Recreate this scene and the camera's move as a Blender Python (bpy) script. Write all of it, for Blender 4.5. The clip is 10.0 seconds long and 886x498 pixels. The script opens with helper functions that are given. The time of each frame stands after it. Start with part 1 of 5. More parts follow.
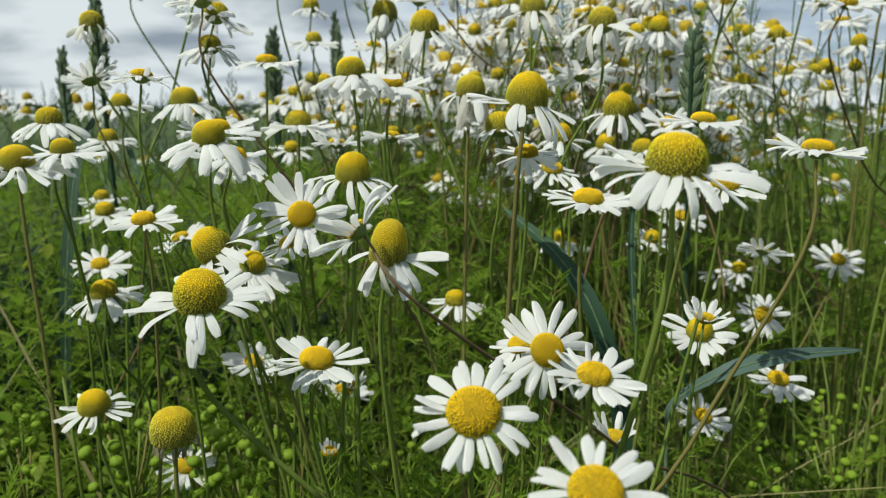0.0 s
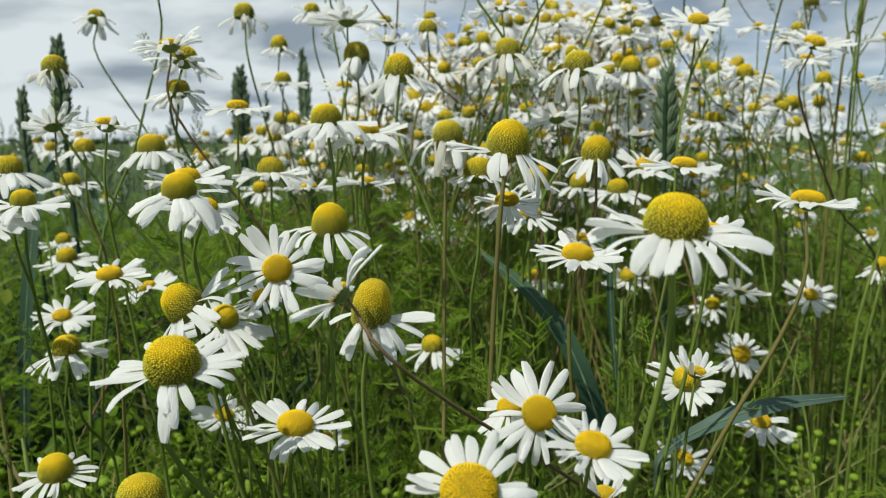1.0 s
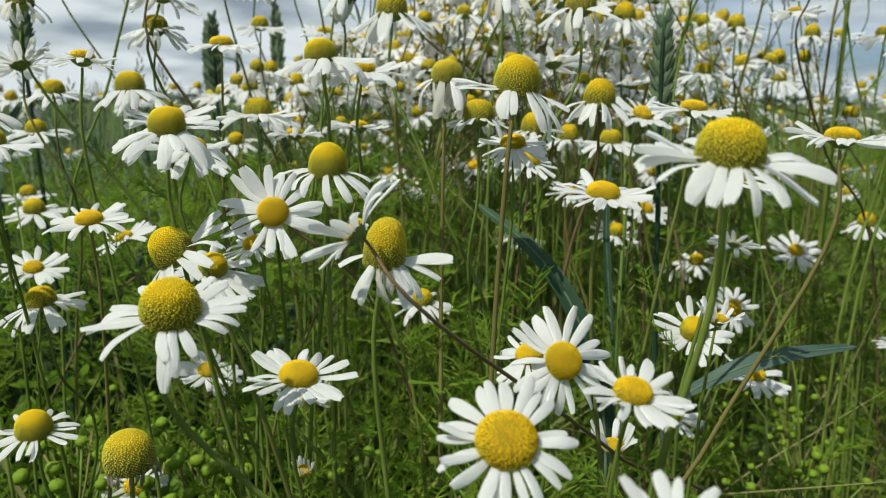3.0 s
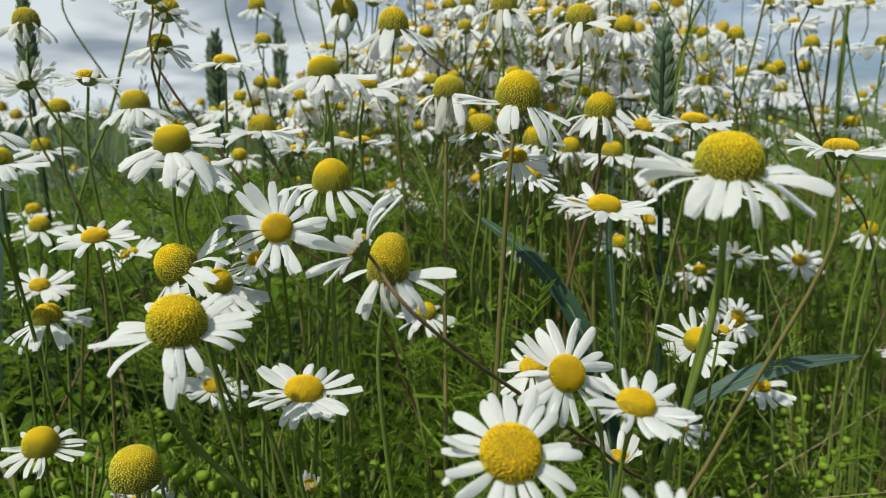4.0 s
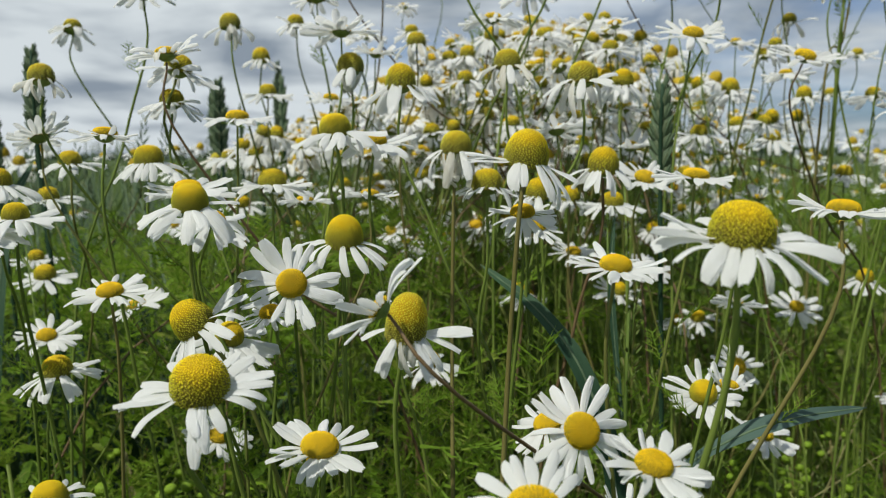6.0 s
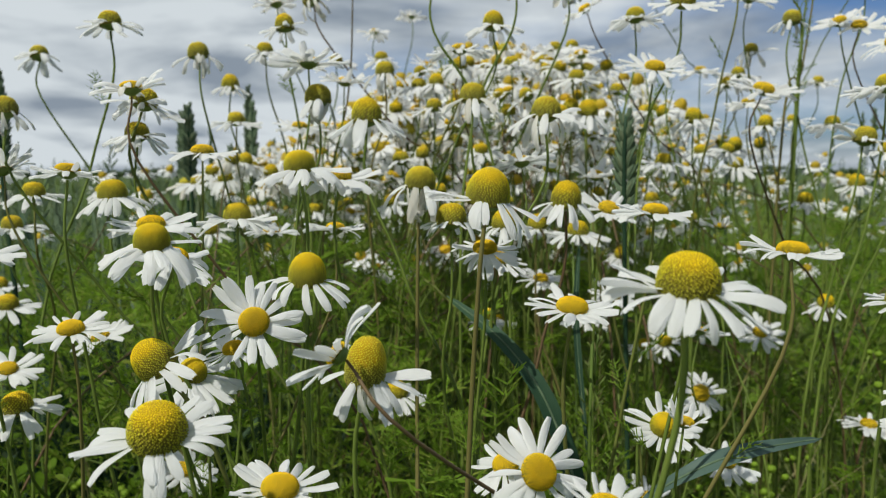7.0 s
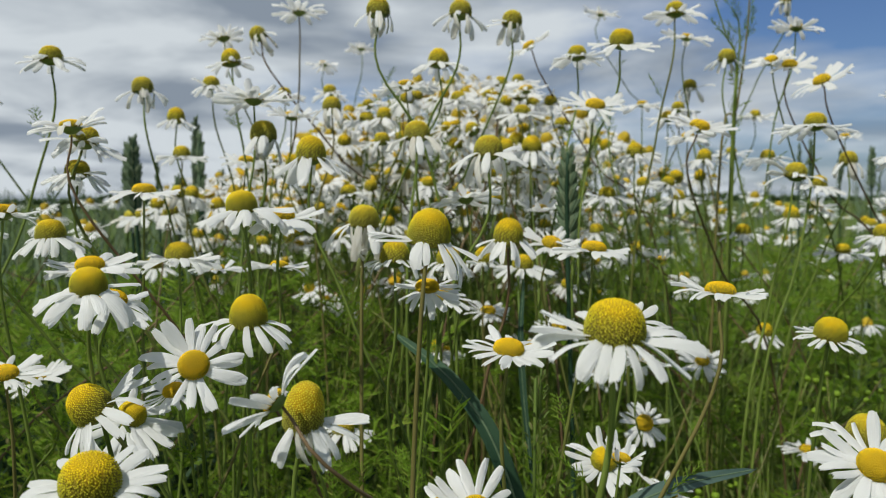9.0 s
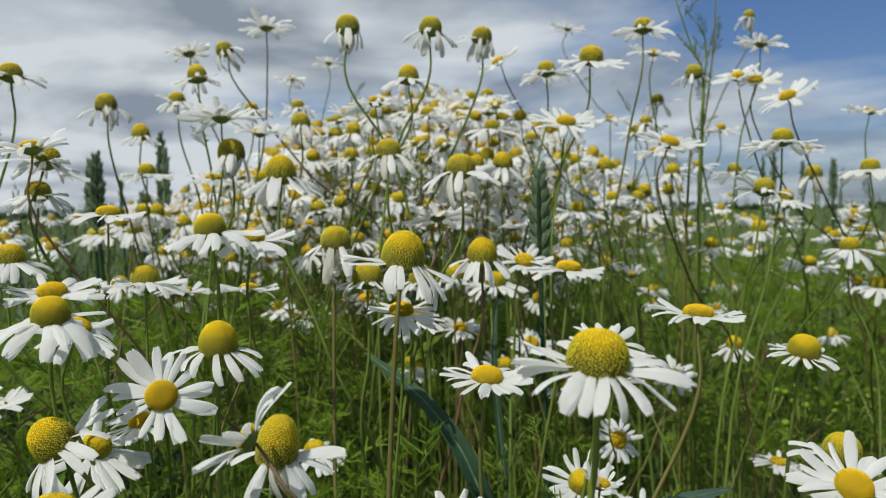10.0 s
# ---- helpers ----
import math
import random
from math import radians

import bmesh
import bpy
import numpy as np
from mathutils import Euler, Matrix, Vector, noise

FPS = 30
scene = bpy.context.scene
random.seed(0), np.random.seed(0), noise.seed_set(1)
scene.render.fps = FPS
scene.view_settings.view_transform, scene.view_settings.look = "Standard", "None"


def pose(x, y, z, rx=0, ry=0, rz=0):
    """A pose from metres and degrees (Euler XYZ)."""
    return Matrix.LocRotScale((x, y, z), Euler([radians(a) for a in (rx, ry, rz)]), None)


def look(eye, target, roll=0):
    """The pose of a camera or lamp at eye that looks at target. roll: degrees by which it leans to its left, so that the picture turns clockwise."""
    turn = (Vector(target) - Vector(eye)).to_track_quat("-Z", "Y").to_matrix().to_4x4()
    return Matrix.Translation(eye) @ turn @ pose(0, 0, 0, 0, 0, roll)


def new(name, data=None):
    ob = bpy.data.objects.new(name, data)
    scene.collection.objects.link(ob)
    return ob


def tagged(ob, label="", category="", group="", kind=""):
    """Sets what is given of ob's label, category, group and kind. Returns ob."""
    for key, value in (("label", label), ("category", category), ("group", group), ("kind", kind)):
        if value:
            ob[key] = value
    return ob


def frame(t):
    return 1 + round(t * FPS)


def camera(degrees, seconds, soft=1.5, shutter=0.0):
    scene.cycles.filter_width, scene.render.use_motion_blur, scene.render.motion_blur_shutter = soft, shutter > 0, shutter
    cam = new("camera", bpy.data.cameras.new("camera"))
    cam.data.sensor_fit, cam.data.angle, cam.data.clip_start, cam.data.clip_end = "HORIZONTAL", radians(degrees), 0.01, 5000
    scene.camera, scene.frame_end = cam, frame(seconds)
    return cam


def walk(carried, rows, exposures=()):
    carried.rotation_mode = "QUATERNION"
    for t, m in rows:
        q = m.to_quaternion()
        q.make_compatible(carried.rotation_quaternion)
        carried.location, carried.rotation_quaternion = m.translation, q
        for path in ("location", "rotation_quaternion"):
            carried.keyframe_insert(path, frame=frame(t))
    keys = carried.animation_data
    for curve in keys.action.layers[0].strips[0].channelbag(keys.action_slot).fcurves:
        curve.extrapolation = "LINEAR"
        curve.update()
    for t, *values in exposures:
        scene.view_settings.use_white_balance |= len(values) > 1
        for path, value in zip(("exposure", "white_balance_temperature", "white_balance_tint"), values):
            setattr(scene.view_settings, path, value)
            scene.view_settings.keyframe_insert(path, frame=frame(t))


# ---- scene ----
cam = camera(57.6, 10.0, 1.0)
PATH = [
    (0, (0.014, 0.019, 0.509), (-0.005, 1.99, 0.169), 0.1),
    (0.5, (0.011, 0.022, 0.515), (0.03, 2.002, 0.231), -0.3),
    (1, (0.01, 0.027, 0.514), (0.074, 2.008, 0.248), -0.3),
    (1.5, (0.013, 0.028, 0.507), (0.093, 2.004, 0.207), -0.6),
    (2, (0.003, 0.04, 0.506), (0.137, 2.004, 0.154), -0.2),
    (2.5, (0.0, 0.039, 0.507), (0.147, 2.001, 0.148), 0.3),
    (4, (0.0, 0.037, 0.508), (0.139, 2.005, 0.182), -0.4),
    (4.5, (-0.003, 0.034, 0.51), (0.127, 2.011, 0.239), -0.7),
    (5, (-0.005, 0.035, 0.512), (0.131, 2.014, 0.261), -0.6),
    (6.5, (-0.005, 0.033, 0.513), (0.178, 2.014, 0.304), -0.3),
    (7, (-0.002, 0.032, 0.518), (0.221, 2.011, 0.334), -0.2),
    (7.5, (-0.003, 0.035, 0.519), (0.266, 2.01, 0.355), 0.5),
    (8, (-0.002, 0.038, 0.518), (0.295, 2.008, 0.338), 0.7),
    (8.5, (0.001, 0.034, 0.52), (0.32, 2.002, 0.363), 0.4),
    (9, (0.001, 0.029, 0.522), (0.339, 1.996, 0.403), -0.3),
    (9.5, (0.001, 0.032, 0.525), (0.38, 1.993, 0.425), -0.7),
    (10, (0.0, 0.033, 0.525), (0.416, 1.987, 0.433), -0.7),
]
walk(cam, [(t, look(eye, target, roll)) for t, eye, target, roll in PATH],
     [(0, 0.20, 6620, 3), (2.5, 0.20, 6620, 3), (5, 0.10, 6590, 5), (7, 0.03, 6570, 6), (10, -0.01, 6550, 7)])

# a small aperture focused on the nearest flowers
cam.data.dof.use_dof = True
cam.data.dof.focus_distance, cam.data.dof.aperture_fstop = 0.20, 32.0

# ---- world, sun, exposure ----
SUN = Vector((-0.42, -0.38, 0.83)).normalized()
world = bpy.data.worlds.new("sky")
scene.world = world
world.use_nodes = True
wn, wl = world.node_tree.nodes, world.node_tree.links
wn.clear()


def wnode(kind, **inputs):
    n = wn.new(kind)
    for k, v in inputs.items():
        n.inputs[k.replace("_", " ")].default_value = v
    return n


sky = wnode("ShaderNodeTexSky")
sky.sky_type, sky.sun_disc = "NISHITA", False
sky.sun_elevation, sky.sun_rotation = math.asin(SUN.z), math.atan2(SUN.x, SUN.y)
coord = wnode("ShaderNodeTexCoord")
split = wnode("ShaderNodeSeparateXYZ")
wl.new(coord.outputs["Generated"], split.inputs[0])


def wmath(op, a, b=0.0, clamp=False):
    n = wn.new("ShaderNodeMath")
    n.operation, n.use_clamp = op, clamp
    for i, v in enumerate((a, b)):
        if isinstance(v, (int, float)):
            n.inputs[i].default_value = v
        else:
            wl.new(v, n.inputs[i])
    return n.outputs[0]


# clouds on a flat layer overhead, drawn out towards the horizon
rise = wmath("ADD", wmath("ABSOLUTE", split.outputs["Z"]), 0.16)
layer = wnode("ShaderNodeCombineXYZ")
wl.new(wmath("DIVIDE", split.outputs["X"], rise), layer.inputs[0])
wl.new(wmath("DIVIDE", split.outputs["Y"], rise), layer.inputs[1])
layer.inputs[2].default_value = 3.7
puffs = wnode("ShaderNodeTexNoise", Scale=0.75, Detail=7.0, Roughness=0.56, Distortion=0.25)
shades = wnode("ShaderNodeTexNoise", Scale=1.3, Detail=5.0, Roughness=0.5, Distortion=0.3)
wl.new(layer.outputs[0], puffs.inputs["Vector"])
wl.new(layer.outputs[0], shades.inputs["Vector"])
# the cloud bank thins out towards the east
bank = wmath("MULTIPLY", split.outputs["X"], -0.43)
# and closes up where it is seen edge-on, low over the horizon
low = wmath("MULTIPLY", wmath("SUBTRACT", 0.11, wmath("ABSOLUTE", split.outputs["Z"]), True), 1.7)
cover = wn.new("ShaderNodeMapRange")
wl.new(wmath("ADD", wmath("ADD", puffs.outputs["Fac"], bank), low), cover.inputs["Value"])
cover.inputs["From Min"].default_value, cover.inputs["From Max"].default_value = 0.22, 0.47
grey = wnode("ShaderNodeValToRGB")
grey.color_ramp.elements[0].position, grey.color_ramp.elements[1].position = 0.38, 0.60
grey.color_ramp.elements[0].color = (0.245, 0.29, 0.36, 1)
grey.color_ramp.elements[1].color = (0.63, 0.675, 0.73, 1)
wl.new(wmath("ADD", shades.outputs["Fac"], wmath("MULTIPLY", low, 0.35)), grey.inputs[0])
blue = wn.new("ShaderNodeMixRGB")
blue.blend_type = "MULTIPLY"
blue.inputs[0].default_value = 1.0
blue.inputs[2].default_value = (0.042, 0.054, 0.078, 1)
wl.new(sky.outputs[0], blue.inputs[1])
over = wn.new("ShaderNodeMixRGB")
wl.new(cover.outputs[0], over.inputs[0])
wl.new(blue.outputs[0], over.inputs[1])
wl.new(grey.outputs[0], over.inputs[2])
back = wnode("ShaderNodeBackground", Strength=1.0)
wl.new(over.outputs[0], back.inputs[0])
wl.new(back.outputs[0], wn.new("ShaderNodeOutputWorld").inputs[0])

sun = new("sun", bpy.data.lights.new("sun", "SUN"))
sun.data.energy, sun.data.angle, sun.data.color = 3.75, radians(0.6), (1.0, 0.968, 0.897)
sun.matrix_world = look((0, 0, 6), Vector((0, 0, 6)) - SUN)

# ---- materials ----


def material(name, rough=0.6, spec=0.3):
    m = bpy.data.materials.new(name)
    m.use_nodes = True
    b = m.node_tree.nodes["Principled BSDF"]
    b.inputs["Roughness"].default_value = rough
    b.inputs["Specular IOR Level"].default_value = spec
    return m, m.node_tree.nodes, m.node_tree.links, b


def noise_tex(n, l, where, scale, detail=3.0, stretch=(1, 1, 1)):
    mp = n.new("ShaderNodeMapping")
    mp.inputs["Scale"].default_value = stretch
    tc = n.new("ShaderNodeTexCoord")
    l.new(tc.outputs[where], mp.inputs[0])
    t = n.new("ShaderNodeTexNoise")
    t.inputs["Scale"].default_value, t.inputs["Detail"].default_value = scale, detail
    l.new(mp.outputs[0], t.inputs["Vector"])
    return t.outputs["Fac"]


def ramp(n, l, fac, *stops):
    r = n.new("ShaderNodeValToRGB")
    e = r.color_ramp.elements
    while len(e) < len(stops):
        e.new(0.5)
    for k, (p, c) in zip(e, stops):
        k.position, k.color = p, (*c, 1)
    l.new(fac, r.inputs[0])
    return r.outputs[0]


def mix(n, l, fac, a, b, how="MIX"):
    m = n.new("ShaderNodeMixRGB")
    m.blend_type = how
    for i, v in enumerate((fac, a, b)):
        if isinstance(v, (int, float)):
            m.inputs[i].default_value = v
        elif isinstance(v, tuple):
            m.inputs[i].default_value = (*v, 1)
        else:
            l.new(v, m.inputs[i])
    return m.outputs[0]


def bump(n, l, b, height, strength, distance):
    k = n.new("ShaderNodeBump")
    k.inputs["Strength"].default_value, k.inputs["Distance"].default_value = strength, distance
    l.new(height, k.inputs["Height"])
    l.new(k.outputs[0], b.inputs["Normal"])


def translucent(m, n, l, b, colour, share):
    """Thin tissue: part of the light passes through to the far side."""
    t = n.new("ShaderNodeBsdfTranslucent")
    if isinstance(colour, tuple):
        t.inputs[0].default_value = (*colour, 1)
    else:
        l.new(colour, t.inputs[0])
    x = n.new("ShaderNodeMixShader")
    x.inputs[0].default_value = share
    l.new(b.outputs[0], x.inputs[1])
    l.new(t.outputs[0], x.inputs[2])
    l.new(x.outputs[0], n["Material Output"].inputs[0])


def petal_material(name, clean, stained):
    m, n, l, b = material(name, 0.5, 0.25)
    info = n.new("ShaderNodeObjectInfo")
    c = ramp(n, l, noise_tex(n, l, "Object", 3.0, 4, (1, 4, 1)), (0.25, stained), (0.6, clean))
    c = mix(n, l, 0.5, c, ramp(n, l, info.outputs["Random"], (0.0, stained), (0.35, clean)))
    l.new(c, b.inputs["Base Color"])
    bump(n, l, b, noise_tex(n, l, "Object", 1.0, 2, (1.2, 38, 1)), 0.3, 0.018)
    translucent(m, n, l, b, c, 0.46)
    return m


PETAL = petal_material("white_petal", (0.90, 0.905, 0.90), (0.85, 0.855, 0.84))
FADED = petal_material("faded_petal", (0.86, 0.85, 0.80), (0.70, 0.66, 0.57))
DRY = petal_material("dry_petal", (0.50, 0.42, 0.34), (0.30, 0.22, 0.16))


def disc_material(name, low, mid, top):
    """Florets ripen from the rim upwards: olive below, golden at the crown; top-lit shading is painted into this ramp
    too.
    """
    m, n, l, b = material(name, 0.62, 0.2)
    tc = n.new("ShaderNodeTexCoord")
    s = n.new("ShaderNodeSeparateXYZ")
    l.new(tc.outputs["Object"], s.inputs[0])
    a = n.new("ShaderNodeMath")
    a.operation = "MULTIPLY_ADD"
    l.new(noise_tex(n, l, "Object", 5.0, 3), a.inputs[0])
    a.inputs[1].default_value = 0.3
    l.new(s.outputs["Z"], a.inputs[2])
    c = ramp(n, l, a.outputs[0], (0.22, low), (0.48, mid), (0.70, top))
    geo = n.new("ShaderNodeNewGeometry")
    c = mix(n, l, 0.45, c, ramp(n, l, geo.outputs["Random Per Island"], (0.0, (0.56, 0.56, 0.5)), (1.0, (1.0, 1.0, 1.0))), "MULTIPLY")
    l.new(c, b.inputs["Base Color"])
    bump(n, l, b, noise_tex(n, l, "Object", 26.0, 2), 0.4, 0.05)
    return m


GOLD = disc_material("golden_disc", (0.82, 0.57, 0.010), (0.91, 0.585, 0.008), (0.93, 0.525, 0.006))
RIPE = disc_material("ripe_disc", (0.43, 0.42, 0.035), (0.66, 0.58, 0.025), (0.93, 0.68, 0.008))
# receptacle in dark tones: shade in the gaps between florets, painted as colour
GAP_SHADE = disc_material("receptacle", (0.16, 0.14, 0.02), (0.30, 0.23, 0.015), (0.62, 0.40, 0.01))
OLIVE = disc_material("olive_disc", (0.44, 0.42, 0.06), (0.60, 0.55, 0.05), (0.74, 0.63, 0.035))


def plain_disc(name, colour):
    """Disc colour for joined far flowers, whose florets cannot be told apart."""
    m, n, l, b = material(name, 0.65, 0.2)
    geo = n.new("ShaderNodeNewGeometry")
    c = mix(n, l, 1.0, colour, ramp(n, l, geo.outputs["Random Per Island"], (0.0, (0.45, 0.45, 0.5)), (1.0, (1.0, 1.0, 1.0))), "MULTIPLY")
    l.new(mix(n, l, 0.2, c, ramp(n, l, noise_tex(n, l, "Object", 900.0, 2), (0.3, (0.35, 0.3, 0.02)), (0.7, (0.9, 0.6, 0.02)))), b.inputs["Base Color"])
    return m


RIPE_FAR = plain_disc("ripe_disc_far", (0.56, 0.40, 0.03))
GOLD_FAR = plain_disc("golden_disc_far", (0.68, 0.41, 0.012))
OLIVE_FAR = plain_disc("olive_disc_far", (0.56, 0.51, 0.05))


def green_material(name, dark, light, brown, share=0.0, rough=0.55, scale=60.0, per_object=False):
    m, n, l, b = material(name, rough, 0.2)
    c = ramp(n, l, noise_tex(n, l, "Object", scale, 4), (0.3, dark), (0.7, light))
    if per_object:
        src = n.new("ShaderNodeObjectInfo").outputs["Random"]
    else:
        src = n.new("ShaderNodeNewGeometry").outputs["Random Per Island"]
    c = mix(n, l, ramp(n, l, src, (0.72, (0, 0, 0)), (0.95, (0.75, 0.75, 0.75))), c, brown)
    l.new(c, b.inputs["Base Color"])
    bump(n, l, b, noise_tex(n, l, "Object", scale * 14, 2, (1, 1, 0.12)), 0.3, 0.0004)
    if share:
        translucent(m, n, l, b, c, share)
    return m


STEM = green_material("green_stem", (0.085, 0.125, 0.02), (0.16, 0.215, 0.042), (0.17, 0.13, 0.05), 0.0, per_object=True)
BROWN_STEM = green_material("brown_stem", (0.10, 0.06, 0.03), (0.17, 0.12, 0.06), (0.12, 0.10, 0.04), 0.0, per_object=True)
CALYX = green_material("green_calyx", (0.13, 0.19, 0.04), (0.24, 0.30, 0.09), (0.28, 0.26, 0.08), 0.1)
FEATHER = green_material("feathery_leaf", (0.125, 0.22, 0.018), (0.27, 0.43, 0.042), (0.35, 0.37, 0.08), 0.55, scale=30)
HERB = green_material("herb_leaf", (0.075, 0.145, 0.010), (0.185, 0.32, 0.024), (0.27, 0.31, 0.045), 0.55, scale=22)
BUD = green_material("green_bud", (0.11, 0.20, 0.014), (0.22, 0.32, 0.025), (0.28, 0.32, 0.03), 0.1, scale=90)
STALK = green_material("far_stalk", (0.075, 0.125, 0.022), (0.15, 0.215, 0.045), (0.17, 0.145, 0.06), 0.15)
GRASS = green_material("meadow_grass", (0.10, 0.16, 0.03), (0.22, 0.29, 0.08), (0.36, 0.30, 0.15), 0.35, scale=40)
# lighter copy of the wheat blade, light from the sky painted into its colour
SKYLIT_BLADE = green_material("skylit_wheat_blade", (0.055, 0.095, 0.075), (0.10, 0.155, 0.125), (0.10, 0.14, 0.10), 0.22, 0.5, 25)
CROP = green_material("wheat_crop_leaf", (0.020, 0.046, 0.024), (0.05, 0.09, 0.046), (0.08, 0.11, 0.05), 0.2, 0.6, 20)
WHEAT = green_material("wheat_ear", (0.06, 0.10, 0.055), (0.16, 0.225, 0.13), (0.19, 0.23, 0.13), 0.2, 0.6, 160)
BLADE = green_material("wheat_blade", (0.018, 0.047, 0.024), (0.042, 0.088, 0.046), (0.05, 0.10, 0.05), 0.22, 0.6, 25)


def ground_material():
    m, n, l, b = material("meadow_soil", 0.95, 0.1)
    c = ramp(n, l, noise_tex(n, l, "Object", 9.0, 6), (0.3, (0.035, 0.05, 0.012)), (0.55, (0.06, 0.10, 0.02)), (0.8, (0.10, 0.085, 0.045)))
    l.new(mix(n, l, 0.4, c, ramp(n, l, noise_tex(n, l, "Object", 0.05, 4), (0.35, (0.06, 0.10, 0.03)), (0.65, (0.13, 0.16, 0.06)))), b.inputs["Base Color"])
    bump(n, l, b, noise_tex(n, l, "Object", 40.0, 5), 0.8, 0.02)
    return m


SOIL = ground_material()
HEDGE = green_material("hedge_leaf", (0.02, 0.04, 0.012), (0.05, 0.085, 0.025), (0.06, 0.09, 0.03), 0.1, 0.7, 0.4)

# ---- building helpers ----
rng = random.Random(11)


def mesh_of(name, verts, faces, mat, smooth=True):
    me = bpy.data.meshes.new(name)
    me.from_pydata([tuple(v) for v in verts], [], faces)
    me.materials.append(mat)
    if smooth:
        me.shade_smooth()
    return me


def part(name, me, parent, m=None, label=""):
    ob = new(name, me)
    ob.parent = parent
    if m is not None:
        ob.matrix_basis = m
    return tagged(ob, label)


def stuff(name, verts, faces, mat, label, category, smooth=True):
    """One joined sheet of things past counting; verts (n, 3), faces (m, 3)."""
    verts, faces = np.asarray(verts, np.float32), np.asarray(faces, np.int32)
    me = bpy.data.meshes.new(name)
    me.vertices.add(len(verts))
    me.vertices.foreach_set("co", verts.ravel())
    me.loops.add(faces.size)
    me.loops.foreach_set("vertex_index", faces.ravel())
    me.polygons.add(len(faces))
    me.polygons.foreach_set("loop_start", np.arange(0, faces.size, 3, dtype=np.int32))
    me.update(calc_edges=True)
    me.materials.append(mat)
    if smooth:
        me.shade_smooth()
    return tagged(new(name, me), label, category, kind="stuff")


def smooth_line(points, steps):
    """A Catmull-Rom line through the points."""
    p = [points[0] * 2 - points[1], *points, points[-1] * 2 - points[-2]]
    out = []
    for i in range(1, len(p) - 2):
        a, b, c, d = p[i - 1:i + 3]
        for k in range(steps):
            t = k / steps
            out.append(0.5 * ((2 * b) + (c - a) * t + (2 * a - 5 * b + 4 * c - d) * t * t + (3 * b - a - 3 * c + d) * t ** 3))
    return out + [points[-1]]


def tube(line, radii, sides=6):
    """Verts and quads of a closed tube along a line."""
    verts, faces = [], []
    n = len(line)
    side = Vector((1, 0.17, 0.05))
    for i, p in enumerate(line):
        d = (line[min(i + 1, n - 1)] - line[max(i - 1, 0)]).normalized()
        u = (side - d * side.dot(d)).normalized()
        w = d.cross(u)
        side = u
        for k in range(sides):
            a = 2 * math.pi * k / sides
            verts.append(p + (u * math.cos(a) + w * math.sin(a)) * radii[i])
    for i in range(n - 1):
        for k in range(sides):
            a, b = i * sides + k, i * sides + (k + 1) % sides
            faces.append((a, b, b + sides, a + sides))
    faces.append(tuple(range(sides - 1, -1, -1)))
    faces.append(tuple(range((n - 1) * sides, n * sides)))
    return verts, faces


def facing(axis, spin=0.0):
    return Vector(axis).normalized().to_track_quat("Z", "Y").to_matrix().to_4x4() @ Matrix.Rotation(spin, 4, "Z")


def spread(verts, faces, mats):
    """Copies of one small mesh under many 4 x 4 matrices, joined; faces as triangles."""
    v = np.c_[np.asarray(verts, np.float64), np.ones(len(verts))]
    m = np.asarray(mats, np.float64)
    allv = np.einsum("nij,kj->nki", m[:, :3, :], v).reshape(-1, 3)
    f = np.asarray(faces, np.int64)
    allf = (f[None] + (np.arange(len(m)) * len(v))[:, None, None]).reshape(-1, 3)
    return allv, allf


def triangles(faces):
    out = []
    for f in faces:
        out += [(f[0], f[i], f[i + 1]) for i in range(1, len(f) - 1)]
    return out


def joined(pieces):
    vs, fs, k = [], [], 0
    for v, f in pieces:
        vs.append(np.asarray(v, np.float64).reshape(-1, 3))
        fs.append(np.asarray(f, np.int64) + k)
        k += len(vs[-1])
    return np.concatenate(vs), np.concatenate(fs)


# ---- flower parts, each of unit size ----


def petal_shape(seed, arch, width, crinkle=0.0, nx=9, ny=6):
    """A ray floret 1 long along x: strap-shaped, two grooves, three small teeth at its tip, bending by arch radians."""
    r = random.Random(seed)
    side, twist, curl = r.uniform(-0.14, 0.14), r.uniform(-0.45, 0.45), r.uniform(0.02, 0.13)
    wave, phase = r.uniform(0.03, 0.13), r.uniform(0, 6.28)
    cut = [r.uniform(0.3, 1.0) for _ in range(3)]
    verts, faces = [], []
    x = z = 0.0
    for i in range(nx + 1):
        s = i / nx
        a = arch * s * s + wave * (math.sin(5.2 * s + phase) - math.sin(phase))
        if i:
            x += math.cos(a) / nx
            z += math.sin(a) / nx
        w = width * 0.5 * (0.50 + 0.50 * math.sin(min(1.0, s / 0.62) * math.pi / 2)) * (1.0 if s < 0.7 else math.sqrt(max(0.0, 1 - ((s - 0.7) / 0.36) ** 2)))
        for j in range(ny + 1):
            v = 2 * j / ny - 1
            g = 0.019 * math.cos(3 * math.pi * v) - curl * v * v * width * 2
            if crinkle:
                g += crinkle * math.sin(9 * s + 5 * v + seed) * 0.3 + crinkle * r.uniform(-0.15, 0.15)
            tip = 0.0 if s < 0.95 else 0.045 * cut[min(2, int((v + 1) * 1.5))] * abs(math.cos(1.5 * math.pi * v)) - 0.02
            tw = twist * s
            yy, zz = v * w * math.cos(tw), g * (0.3 + 0.7 * s) + v * w * math.sin(tw)
            verts.append((x - tip - math.sin(a) * zz, yy + side * s * s, z + math.cos(a) * zz))
    for i in range(nx):
        for j in range(ny):
            a = i * (ny + 1) + j
            faces.append((a, a + ny + 1, a + ny + 2, a + 1))
    return verts, faces


